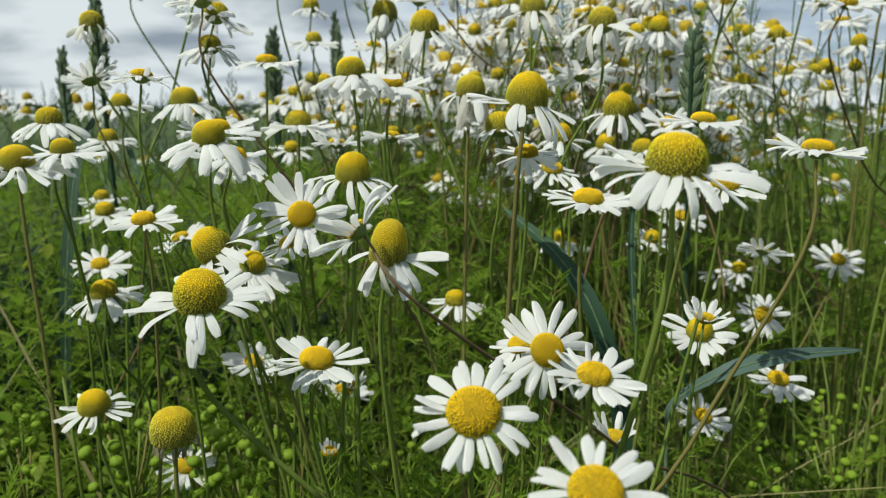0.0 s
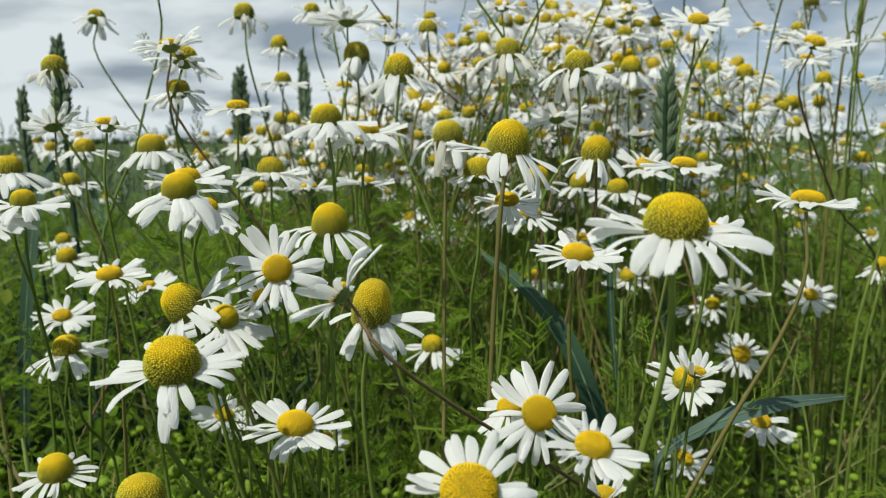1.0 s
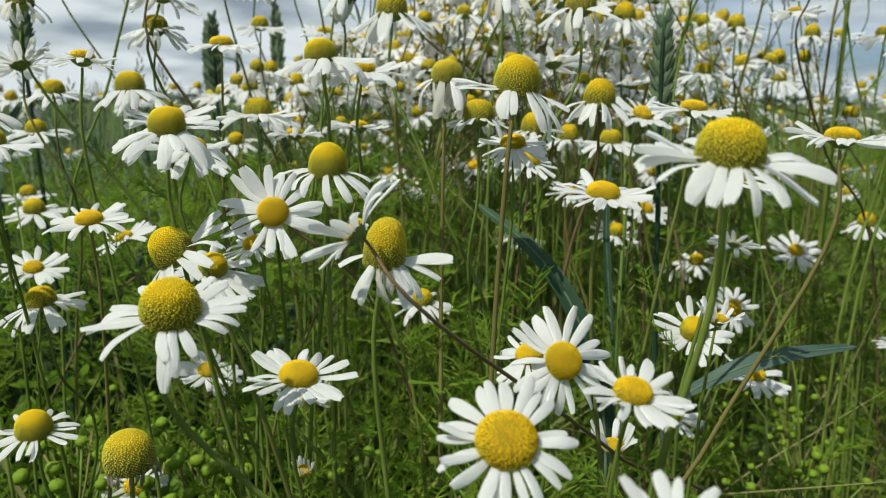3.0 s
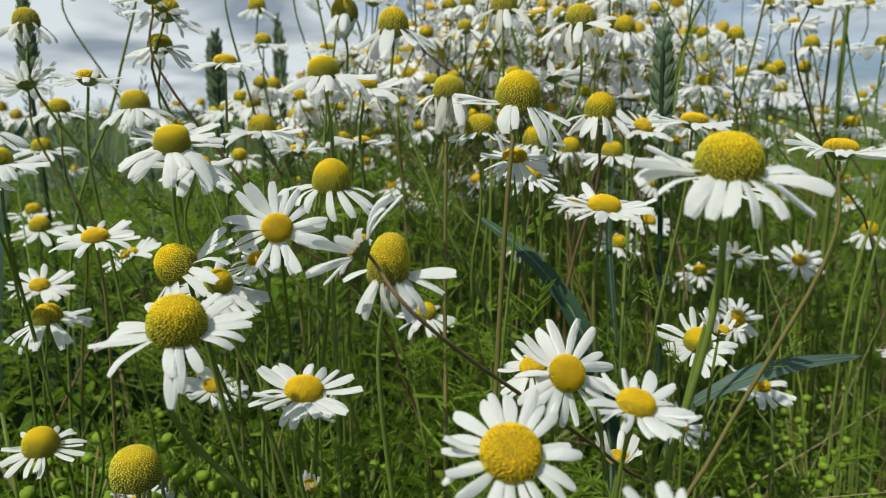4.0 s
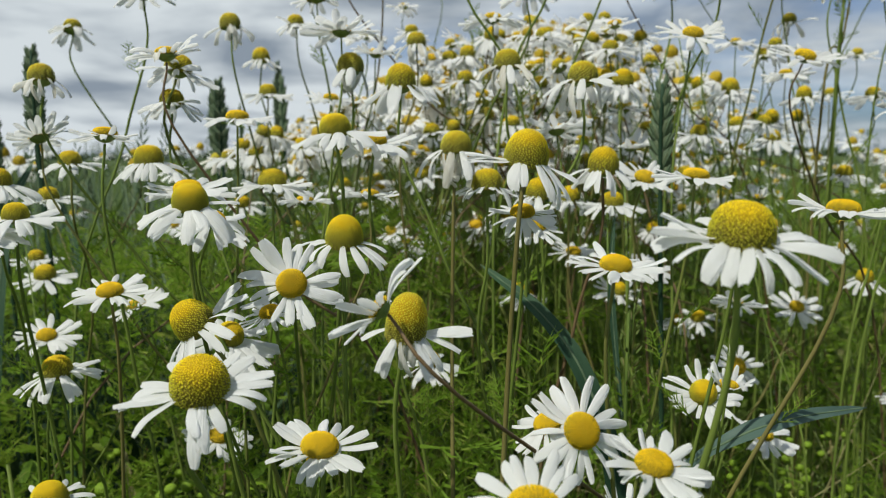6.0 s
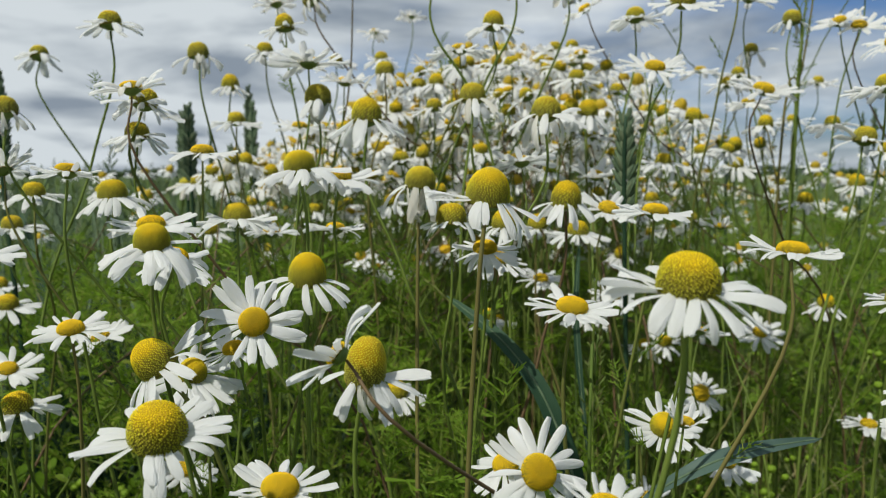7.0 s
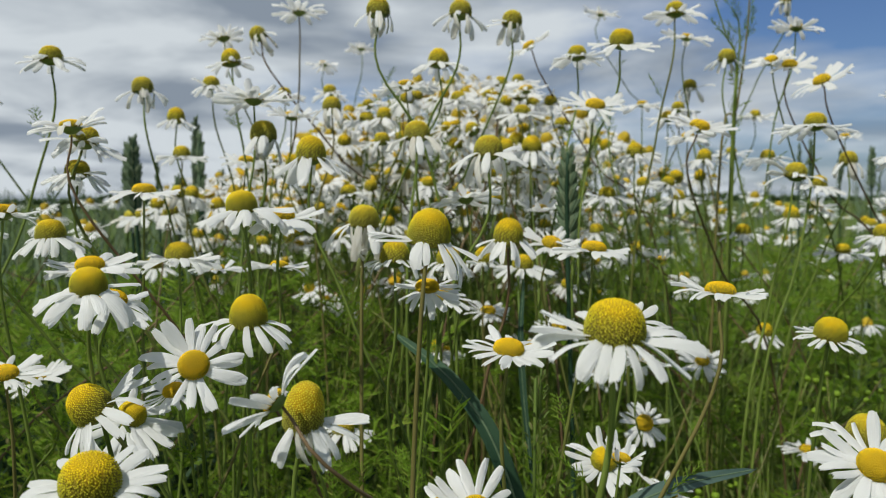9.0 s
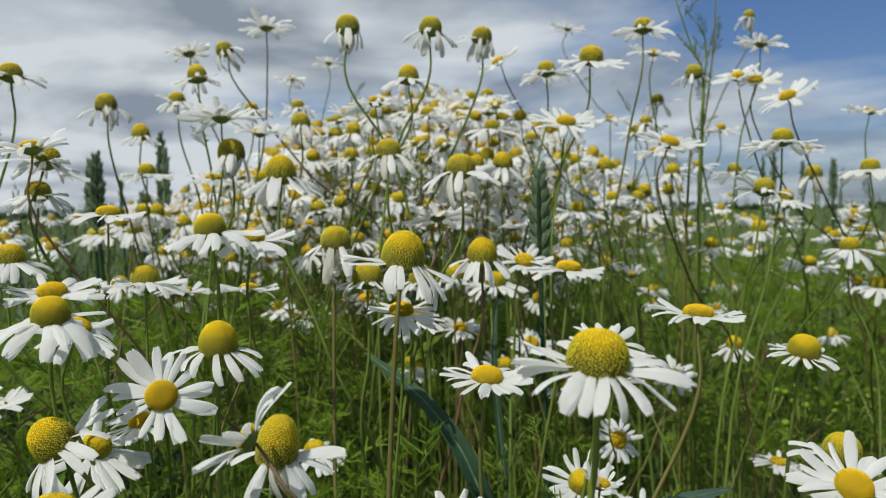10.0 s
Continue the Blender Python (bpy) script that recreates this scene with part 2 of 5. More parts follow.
FLAT_PETALS = [mesh_of("petal", *petal_shape(i, a, w), PETAL) for i, (a, w) in enumerate(((-0.15, 0.31), (0.15, 0.27), (-0.3, 0.33), (0.05, 0.25), (-0.4, 0.30), (0.22, 0.32), (-0.55, 0.27)))]
DROOP_PETALS = [mesh_of("petal", *petal_shape(10 + i, a, w), PETAL) for i, (a, w) in enumerate(((-0.5, 0.31), (-0.8, 0.28), (-0.3, 0.33), (-0.95, 0.27), (-0.6, 0.34), (-0.15, 0.29)))]
FADED_PETALS = [mesh_of("petal", *petal_shape(20 + i, a, w, c), FADED) for i, (a, w, c) in enumerate(((-0.9, 0.26, 0.10), (-0.5, 0.30, 0.07), (-1.3, 0.22, 0.13), (-0.7, 0.33, 0.06)))]
RAY_PETALS = [mesh_of("petal", *petal_shape(50 + i, a, w, 0.012), PETAL) for i, (a, w) in enumerate(((-0.5, 0.31), (-0.2, 0.27), (-0.75, 0.33), (-0.35, 0.26), (-0.85, 0.30), (0.1, 0.31), (-0.6, 0.25)))]
DRY_PETALS = [mesh_of("petal", *petal_shape(30 + i, a, w, c), DRY) for i, (a, w, c) in enumerate(((-0.7, 0.22, 0.18), (-1.2, 0.26, 0.2), (-0.4, 0.18, 0.2)))]

# height of the disc, fullness of its shoulder, by kind
SHAPES = {"open": (0.29, 0.82), "dome": (0.53, 0.76), "cone": (0.66, 0.95), "wilt": (0.56, 0.80), "tall": (0.92, 0.80), "half": (0.25, 0.85)}


def disc_profile(kind, a):
    """Radius and height on a disc 1 wide, at the angle a: below 0 under the rim, pi / 2 at the crown."""
    high, full = SHAPES[kind]
    r = 0.5 * max(0.0, math.cos(a)) ** full
    return r, high * math.sin(a) + 0.08


def disc_shape(kind, florets, rings=9, sides=18):
    """A receptacle packed with pointed florets along a golden-angle spiral."""
    verts, faces = [], []
    sink, r0 = 0.97, random.Random(florets)
    for i in range(rings):
        a = -0.35 + (math.pi / 2 + 0.35) * i / rings
        r, z = disc_profile(kind, a)
        for k in range(sides):
            t = 2 * math.pi * k / sides
            verts.append((r * sink * math.cos(t), r * sink * math.sin(t), z * sink))
    verts.append((0, 0, disc_profile(kind, math.pi / 2)[1] * sink))
    for i in range(rings - 1):
        for k in range(sides):
            a, b = i * sides + k, i * sides + (k + 1) % sides
            faces.append((a, b, b + sides, a + sides))
    top = (rings - 1) * sides
    faces += [(top + k, top + (k + 1) % sides, rings * sides) for k in range(sides)]
    # equal areas along the profile
    table, area, last = [], 0.0, None
    for i in range(201):
        a = -0.3 + (math.pi / 2 + 0.3) * i / 200
        r, z = disc_profile(kind, a)
        if last:
            area += (r + last[0]) / 2 * math.hypot(r - last[0], z - last[1])
        table.append((area, a))
        last = (r, z)
    j = 0
    size = math.sqrt(area * 2 * math.pi / florets) * 0.56
    for i in range(florets):
        want = area * (i + 0.5) / florets
        while table[j][0] < want:
            j += 1
        a, t = table[j][1], i * 2.39996 + r0.gauss(0, 0.035)
        r, z = disc_profile(kind, a)
        r2, z2 = disc_profile(kind, min(a + 0.02, math.pi / 2))
        out = Vector((z2 - z, 0, r - r2)).normalized()
        turn = Matrix.Rotation(t, 3, "Z")
        n = turn @ out
        p = turn @ Vector((r, 0, z)) - n * 0.02
        u = n.orthogonal().normalized()
        w = n.cross(u)
        grow = size * (1.0 if a < 1.15 else 0.8) * r0.uniform(0.84, 1.14)
        tall = 0.034 if kind == "open" and a > 0.5 else 0.024 if a < 1.0 or kind == "open" else 0.014
        base = len(verts)
        verts += [p + (u * math.cos(2.1 * k) + w * math.sin(2.1 * k)) * grow * (0.86 if a < 1.0 and kind != "open" else 0.95) + n * 0.012 for k in range(3)]
        verts.append(p + n * (tall + 0.014))
        faces += [(base + k, base + (k + 1) % 3, base + 3) for k in range(3)]
    return verts, faces


TINT = {"half": GOLD, "open": GOLD, "dome": RIPE, "cone": RIPE, "wilt": OLIVE, "tall": OLIVE}


def floret_disc(kind, florets, rings, sides):
    """The packed disc, its receptacle coloured darker to paint the shade between the florets."""
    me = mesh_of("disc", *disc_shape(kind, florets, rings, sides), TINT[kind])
    me.materials.append(GAP_SHADE)
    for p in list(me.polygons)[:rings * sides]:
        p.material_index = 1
    return me


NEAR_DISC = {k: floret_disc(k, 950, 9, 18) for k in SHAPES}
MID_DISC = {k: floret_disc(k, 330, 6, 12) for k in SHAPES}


def calyx_shape():
    """A shallow green cup of overlapping bracts below the disc, 1 wide."""
    verts, faces = [], []
    rows = ((0.07, -0.27), (0.22, -0.22), (0.37, -0.12), (0.46, 0.01), (0.44, 0.03))
    for i, (r, z) in enumerate(rows):
        for k in range(24):
            a = 2 * math.pi * k / 24
            q = 1.0 + (0.05 if k % 2 else -0.04) * (i / 3)
            verts.append((r * q * math.cos(a), r * q * math.sin(a), z + (0.03 if k % 2 and i > 1 else 0.0)))
    for i in range(len(rows) - 1):
        for k in range(24):
            a, b = i * 24 + k, i * 24 + (k + 1) % 24
            faces.append((a, b, b + 24, a + 24))
    faces.append(tuple(range(23, -1, -1)))
    return verts, faces


CALYX_MESH = mesh_of("calyx", *calyx_shape(), CALYX)


def feather_shape(seed, pairs=7, length=1.0, thread=0.012, flat=False):
    """A twice-divided, thread-fine leaf along x, 1 long, of thin three-sided needles."""
    r = random.Random(seed)
    verts, faces = [], []

    def needle(p, q, w):
        d = (q - p).normalized()
        u = d.orthogonal().normalized() * w
        v = d.cross(u.normalized()) * w
        k = len(verts)
        if flat:
            verts.extend((p + u + v * 0.4, p - u - v * 0.4, q))
            faces.append((k, k + 1, k + 2))
            return
        verts.extend((p + u, p - u * 0.5 + v * 0.87, p - u * 0.5 - v * 0.87, q))
        faces.extend(((k, k + 1, k + 3), (k + 1, k + 2, k + 3), (k + 2, k, k + 3)))

    bend = r.uniform(-0.25, 0.3)

    def rib(s):
        return Vector((s * length, r.uniform(-0.01, 0.01), bend * s * s))

    last = rib(0)
    for i in range(1, 5):
        nxt = rib(i / 4)
        needle(last, nxt + (nxt - last) * 0.2, thread * 1.2)
        last = nxt
    for i in range(pairs):
        s = 0.18 + 0.78 * i / pairs
        for sgn in (-1, 1):
            p = rib(s)
            ln = (0.36 - 0.22 * s) * r.uniform(0.7, 1.2)
            d = Vector((r.uniform(0.5, 0.8), sgn * r.uniform(0.6, 0.9), r.uniform(-0.25, 0.45))).normalized()
            needle(p, p + d * ln, thread)
            for f in (0.4, 0.65):
                for sg in (-1, 1):
                    e = (d + Vector((0.3, sg * 0.7, r.uniform(-0.4, 0.5)))).normalized()
                    needle(p + d * ln * f, p + d * ln * f + e * ln * r.uniform(0.3, 0.55), thread * 0.8)
    return verts, faces


FEATHERS = [feather_shape(40 + i, 6, thread=0.0115, flat=True) for i in range(4)]
LEAF_MESHES = [mesh_of("leaf", *feather_shape(40 + i), FEATHER, False) for i in range(4)]



def crown_shape(kind, seed, nx=5, ny=4):
    """All petals of one head with a disc 1 wide, joined, for flowers further off."""
    r = random.Random(seed)
    droop, pieces = {"open": 4, "dome": -9, "cone": -24, "wilt": -45, "tall": -45, "half": 50}[kind], []
    n = r.randint(9, 12) if kind == "wilt" else r.randint(14, 18)
    for i in range(n):
        v, f = petal_shape(seed * 31 + i, r.uniform(-0.2, 0.25) if kind in ("open", "half") else r.uniform(-0.75, 0.1) if kind == "dome" else r.uniform(-1.0, -0.1), r.uniform(0.24, 0.32), 0.08 if kind == "wilt" else 0.0, nx, ny)
        ln = r.uniform(0.95, 1.28)
        m = Matrix.Rotation(2 * math.pi * (i + r.uniform(-0.35, 0.35)) / n, 4, "Z") @ Matrix.Translation((0.43, 0, 0)) @ Matrix.Rotation(-radians(droop + r.gauss(0, 12)), 4, "Y") @ Matrix.Rotation(r.gauss(0, 0.2), 4, "X") @ Matrix.Scale(ln, 4)
        pieces.append(([tuple(m @ Vector(p)) for p in v], triangles(f)))
    v, f = joined(pieces)
    return v.tolist(), f.tolist()


CROWNS = {k: [mesh_of("petals", *crown_shape(k, 5 * i + 2), FADED if k == "wilt" else PETAL) for i in range(6)] for k in SHAPES}

LABELS = {
    "half": "half-open chamomile bud with short upright white petals",
    "open": "open chamomile flower, flat white petals round a golden disc",
    "dome": "chamomile flower with a domed yellow disc and arching white petals",
    "cone": "ripe chamomile flower, tall conical disc above drooping white petals",
    "wilt": "fading chamomile head, olive disc with limp withered petals",
}


def plant_foot(p):
    """The foot of the plant that a head belongs to: heads near one another share one."""
    step = 0.085
    i, j = math.floor(p.x / step), math.floor(p.y / step)
    r = random.Random(i * 733 + j * 97)
    return Vector(((i + r.uniform(0.2, 0.8)) * step, (j + r.uniform(0.35, 0.95)) * step, 0.0))


def stem_line(head, axis, lean, shared=False):
    """From under the head to the ground; lean: how far it has strayed sideways 16 cm further down. shared: it runs into its plant's foot."""
    a = Vector(axis).normalized()
    lx, ly = lean
    p1 = head - a * 0.016 - Vector((0, 0, 0.006))
    p2 = head + Vector((lx * 0.38, ly * 0.38 + 0.003, -0.062)) - a * 0.012
    p3 = head + Vector((lx, ly, -0.16))
    p4 = Vector((head.x + lx * 1.7, head.y + ly * 1.6 + 0.01, 0.0))
    if shared:
        p4 = plant_foot(head)
        fork = Vector((p4.x, p4.y, head.z * 0.66))
        rr = random.Random(int(head.x * 1e5) + int(head.z * 1e5))
        lx, ly = lx + rr.gauss(0, 0.05), ly + rr.gauss(0, 0.05)
        p2 = head.lerp(fork, 0.3) - a * 0.006 + Vector((lx, ly, 0)) * 0.12
        p3 = head.lerp(fork, 0.9) + Vector((lx, ly, 0)) * 0.1
    pts = [head, p1, p2, p3]
    if p3.z > 0.06:
        pts.append(p4)
    else:
        pts[-1].z = 0.0
    return pts


def bloom(kind, place, wide, axis, reach, droop, lean, near=False, whole=False, brown=False, dry=False, count=0, ragged=0.0, label="", rays=()):
    """A chamomile head at a place (its disc's middle), wide mm across the disc, looking along axis; reach: a petal's length in discs;
    droop: degrees that the petals rise above the head's plane; lean: see stem_line. whole: petals joined into one mesh; ragged: how unevenly they
    rise, in degrees. rays: instead of a full ring, single petals by (turn from the east, rise, length in discs), and dry ones marked by a fourth 1."""
    d = wide / 1000
    ax = Vector(axis).normalized()
    high = SHAPES[kind][0] * d
    base = Vector(place) - ax * (high * 0.5)
    spin = rng.uniform(0, 6.28)
    line = stem_line(base - ax * 0.30 * d, axis, (lean[0] + rng.uniform(-0.025, 0.025), lean[1] + rng.uniform(-0.01, 0.02)), not near and abs(lean[0]) + abs(lean[1]) < 0.08)
    root = line[-1].copy()
    thing = tagged(new("chamomile_flower"), label or LABELS[kind], "flower", "chamomile flowers")
    thing.empty_display_size = 0.01
    thing.location = root
    home = Matrix.Translation(-root)
    head = home @ Matrix.Translation(base) @ facing(ax, spin)
    size = Matrix.Diagonal((d, d, d, 1))
    part("disc", (NEAR_DISC if near else MID_DISC)[kind], thing, head @ size)
    part("calyx", CALYX_MESH, thing, head @ size)
    # petals
    if kind == "wilt":
        pool = DRY_PETALS if dry else FADED_PETALS + DROOP_PETALS[:4]
        n = rng.randint(9, 13)
    elif droop < -14:
        pool, n = DROOP_PETALS + FLAT_PETALS[:4], rng.randint(15, 19)
    else:
        pool, n = FLAT_PETALS, rng.randint(17, 22)
    mats = []
    if kind == "half":
        n = 13
    n = count or n
    if ragged:
        pool = FADED_PETALS[:2] + DROOP_PETALS + FLAT_PETALS[:4]
    east = Vector((1, 0, 0))
    east = (east - ax * east.dot(ax)).normalized()
    level = home @ Matrix.Translation(base) @ Matrix((east, ax.cross(east), ax)).transposed().to_4x4()
    for turn, rise, ln, *old in rays:
        m = level @ Matrix.Rotation(radians(turn + rng.uniform(-3, 3)), 4, "Z") @ Matrix.Translation((0.43 * d, 0, rng.uniform(-0.02, 0.03) * d))
        m = m @ Matrix.Rotation(-radians(rise + 9), 4, "Y") @ Matrix.Rotation(rng.gauss(0, 0.25), 4, "X") @ Matrix.Rotation(rng.gauss(0, 0.09), 4, "Z")
        ln *= 0.84
        wide_by = d * min(1.1, max(0.8, ln)) * rng.uniform(0.92, 1.12)
        mats.append((rng.choice(FADED_PETALS if old else RAY_PETALS), m @ Matrix.Diagonal((ln * d, wide_by * (0.7 if old else 1.0), ln * d, 1))))
    for i in range(0 if rays else n):
        t = 2 * math.pi * (i + rng.uniform(-0.48, 0.48)) / n
        if droop < -14 and not count and rng.random() < 0.1:
            continue
        me = rng.choice(pool)
        rise = droop * (0.45 if me in DROOP_PETALS else 1.0) + rng.gauss(0, ragged or (16 if kind == "wilt" else 6 if droop > -14 else 11))
        ln = d * reach * rng.uniform(0.84, 1.15) * (1.0 if near else 0.88)
        m = head @ Matrix.Rotation(t, 4, "Z") @ Matrix.Translation((0.43 * d, 0, 0.02 * d * (i % 2)))
        m = m @ Matrix.Rotation(-radians(rise), 4, "Y") @ Matrix.Rotation(rng.gauss(0, 0.2), 4, "X") @ Matrix.Rotation(rng.gauss(0, 0.2 if ragged else 0.1), 4, "Z")
        mats.append((me, m @ Matrix.Diagonal((ln, ln * rng.uniform(0.8, 1.08) * (0.88 if kind == "wilt" else 1.0), ln, 1))))
    if whole:
        part("petals", rng.choice(CROWNS[kind]), thing, head @ size)
    else:
        for me, m in mats:
            part("petal", me, thing, m)
    smooth = smooth_line(line, 5)
    k = len(smooth)
    top = (0.041 if near else 0.035) * d + 0.0001
    v, f = tube([p - root for p in smooth], [top + 0.0004 * i / k for i in range(k)], 7 if near else 5)
    stalk = part("stem", mesh_of("stem", v, f, BROWN_STEM if brown else STEM), thing)
    # a few thread-fine leaves along the stem
    for i in range(0 if whole or brown else 3 if near else 1):
        j = rng.randint(k // 3, 3 * k // 4)
        p = smooth[j] - root
        m = Matrix.Translation(p) @ Matrix.Rotation(rng.uniform(0, 6.28), 4, "Z") @ Matrix.Rotation(-rng.uniform(0.3, 1.1), 4, "Y")
        s = rng.uniform(0.011, 0.022)
        part("leaf", rng.choice(LEAF_MESHES), stalk, m @ Matrix.Diagonal((s, s, s, 1)))
    return thing


# ---- ground and distance ----


def build_ground():
    """One sheet: fine and uneven near by, coarse out to the horizon."""
    edges = [-900, -300, -90, -30, -10, -4] + [-2 + 0.1 * i for i in range(41)] + [4, 10, 30, 90, 300, 900]
    n = len(edges)
    verts, faces = [], []
    for y in edges:
        for x in edges:
            near = max(abs(x), abs(y))
            z = 0.02 * noise.noise((x * 3, y * 3, 0)) if near < 3 else 0.0
            verts.append((x, y, z - 0.01))
    for i in range(n - 1):
        for j in range(n - 1):
            a = i * n + j
            faces.append((a, a + 1, a + n + 1, a + n))
    tagged(new("ground", mesh_of("ground", verts, faces, SOIL)), "dark green and brown meadow soil under the flowers", "ground", kind="structure")


build_ground()


def blade_tris(length, width, bend, segs=4):
    """A grass blade standing up along z, 1 piece, folded slightly."""
    v, f = [], []
    for i in range(segs):
        s = i / segs
        w = width * (1 - s ** 2) * (0.7 + 0.3 * min(1, s * 4))
        y = bend * s * s * length
        z = length * (s - 0.25 * abs(bend) * s * s)
        v += [(-w, y, z), (0, y + w * 0.5, z), (w, y, z)]
    v.append((0, bend * length, length * (1 - 0.25 * abs(bend))))
    for i in range(segs - 1):
        a = i * 3
        for k in (0, 1):
            f += [(a + k, a + k + 1, a + k + 4), (a + k, a + k + 4, a + k + 3)]
    a = (segs - 1) * 3
    f += [(a, a + 1, a + 3), (a + 1, a + 2, a + 3)]
    return v, f


def at(x, y, z, yaw=0.0, tip=0.0, roll=0.0, s=1.0):
    return np.array(Matrix.Translation((x, y, z)) @ Matrix.Rotation(yaw, 4, "Z") @ Matrix.Rotation(tip, 4, "Y") @ Matrix.Rotation(roll, 4, "X") @ Matrix.Diagonal((s, s, s, 1)))


def plot(r, near, far):
    """A random place of the meadow in front, thicker near by."""
    y = near + (far - near) * r.random() ** 1.4
    return r.uniform(-0.16 - 0.72 * y, 0.2 + 0.95 * y), y


def roof(x, y):
    """How high the fine foliage stands: lower in the west, where the wheat begins, and over the herbs in the east."""
    west = min(1.0, max(0.0, (-x - 0.05) / 0.2))
    east = min(1.0, max(0.0, (x - 0.06) / 0.12))
    if -0.2 < x < 0.0 and 0.2 < y < 0.44:
        return 0.35
    high = 0.37 if y < 0.24 else 0.39 if y < 0.3 else 0.42 if y < 0.45 else 0.46
    return high - 0.04 * west * (y > 0.3) - 0.07 * east * (y < 0.55)


def build_foliage():
    r = random.Random(5)
    pieces = []
    for v, f in FEATHERS:
        mats = []
        for _ in range(5000):
            x, y = plot(r, 0.10, 1.3)
            # it grows in clumps, and thinly over the herbs in the east
            if noise.noise((x * 11, y * 11, 0)) < -0.22 or (x > 0.05 and y < 0.7 and r.random() < 0.7):
                continue
            z = roof(x, y) * r.random() ** 0.42
            mats.append(at(x, y, z, r.uniform(0, 6.28), -r.uniform(-0.1, 1.4), 0, r.uniform(0.02, 0.05)))
        # the meadow goes on all round
        for _ in range(700):
            a, d = r.uniform(0, 6.28), 0.45 + 2.4 * r.random()
            x, y = d * math.cos(a), d * math.sin(a)
            if -0.16 - 0.72 * y < x < 0.2 + 0.95 * y and y < 1.3:
                continue
            mats.append(at(x, y, 0.38 * r.random() ** 0.7, r.uniform(0, 6.28), -r.uniform(-0.1, 1.4), 0, r.uniform(0.03, 0.07)))
        pieces.append(spread(v, f, mats))
    stuff("chamomile_foliage", *joined(pieces), FEATHER, "thread-fine bright green chamomile leaves filling the meadow", "foliage", False)
    # small leafy herbs lower down
    leaf = ([(0, 0, 0), (0.35, 0.2, 0.06), (0.4, 0, 0.0), (0.35, -0.2, 0.06), (0.75, 0.15, 0.0), (0.8, 0, -0.05), (0.75, -0.15, 0.0), (1, 0, -0.12)],
            [(0, 2, 1), (0, 3, 2), (1, 2, 5), (1, 5, 4), (2, 3, 6), (2, 6, 5), (4, 5, 7), (5, 6, 7)])
    mats = []
    for _ in range(31000):
        x, y = plot(r, 0.16, 1.9)
        z = (0.29 if x > 0.05 and y < 0.6 else 0.35 if y < 0.5 else 0.42) * r.random() ** 0.55
        mats.append(at(x, y, z, r.uniform(0, 6.28), r.uniform(-0.9, 0.5), r.uniform(-0.5, 0.5), r.uniform(0.007, 0.02)))
    stuff("low_herbs", *spread(*leaf, mats), HERB, "low broad-leaved green herbs between the stems", "foliage")
    # bare stalks and fine grass
    mats = []
    v, f = tube([Vector((0, 0, 0)), Vector((0.03, 0, 0.35)), Vector((0.01, 0.04, 0.7)), Vector((0.08, 0.07, 1.0))], [0.0020, 0.0017, 0.0013, 0.0008], 4)
    for _ in range(45):
        x, y = plot(r, 0.34, 2.6)
        mats.append(at(x, y, 0, r.uniform(0, 6.28), r.uniform(-0.4, 0.4), r.uniform(-0.4, 0.4), r.uniform(0.36, 0.5)))
    stuff("meadow_stalks", *spread(v, triangles(f), mats), STALK, "slender green and reddish stalks standing in the meadow", "stalk")
    grass = []
    for k in range(5):
        v, f = blade_tris(1.0, 0.0022 + 0.0008 * k, 0.2 + 0.22 * k, 6)
        mats = []
        for _ in range(620):
            x, y = plot(r, 0.36, 2.4)
            if x < -0.1 and r.random() < 0.6:
                continue
            mats.append(at(x, y, r.uniform(0, 0.1), r.uniform(0, 6.28), r.gauss(0, 0.35), r.gauss(0, 0.35), r.uniform(0.27, 0.42)))
        grass.append(spread(v, f, mats))
    stuff("meadow_grass", *joined(grass), GRASS, "thin pale green and straw-coloured grass blades among the flowers", "grass")


build_foliage()

# ---- sprigs of green buds ----


def bud_shape():
    """A round green bud 1 wide, with overlapping bracts and a paler dimpled crown."""
    verts, faces = [], []
    rows = [(-1.2, 1), (-0.7, 1), (-0.2, 1), (0.3, 1), (0.75, 0.97), (1.1, 0.95), (1.35, 0.84)]
    for i, (a, q) in enumerate(rows):
        for k in range(12):
            t = 2 * math.pi * (k + 0.5 * (i % 2)) / 12
            w = q * (0.5 + (0.025 if (k + i) % 2 else -0.02))
            verts.append((w * math.cos(a) * math.cos(t), w * math.cos(a) * math.sin(t), w * 0.86 * math.sin(a)))
    for i in range(len(rows) - 1):
        for k in range(12):
            a, b = i * 12 + k, i * 12 + (k + 1) % 12
            faces.append((a, b, b + 12, a + 12))
    faces += [tuple(range(11, -1, -1)), tuple(range(72, 84))]
    return verts, faces


BUD_MESH = mesh_of("bud", *bud_shape(), BUD)


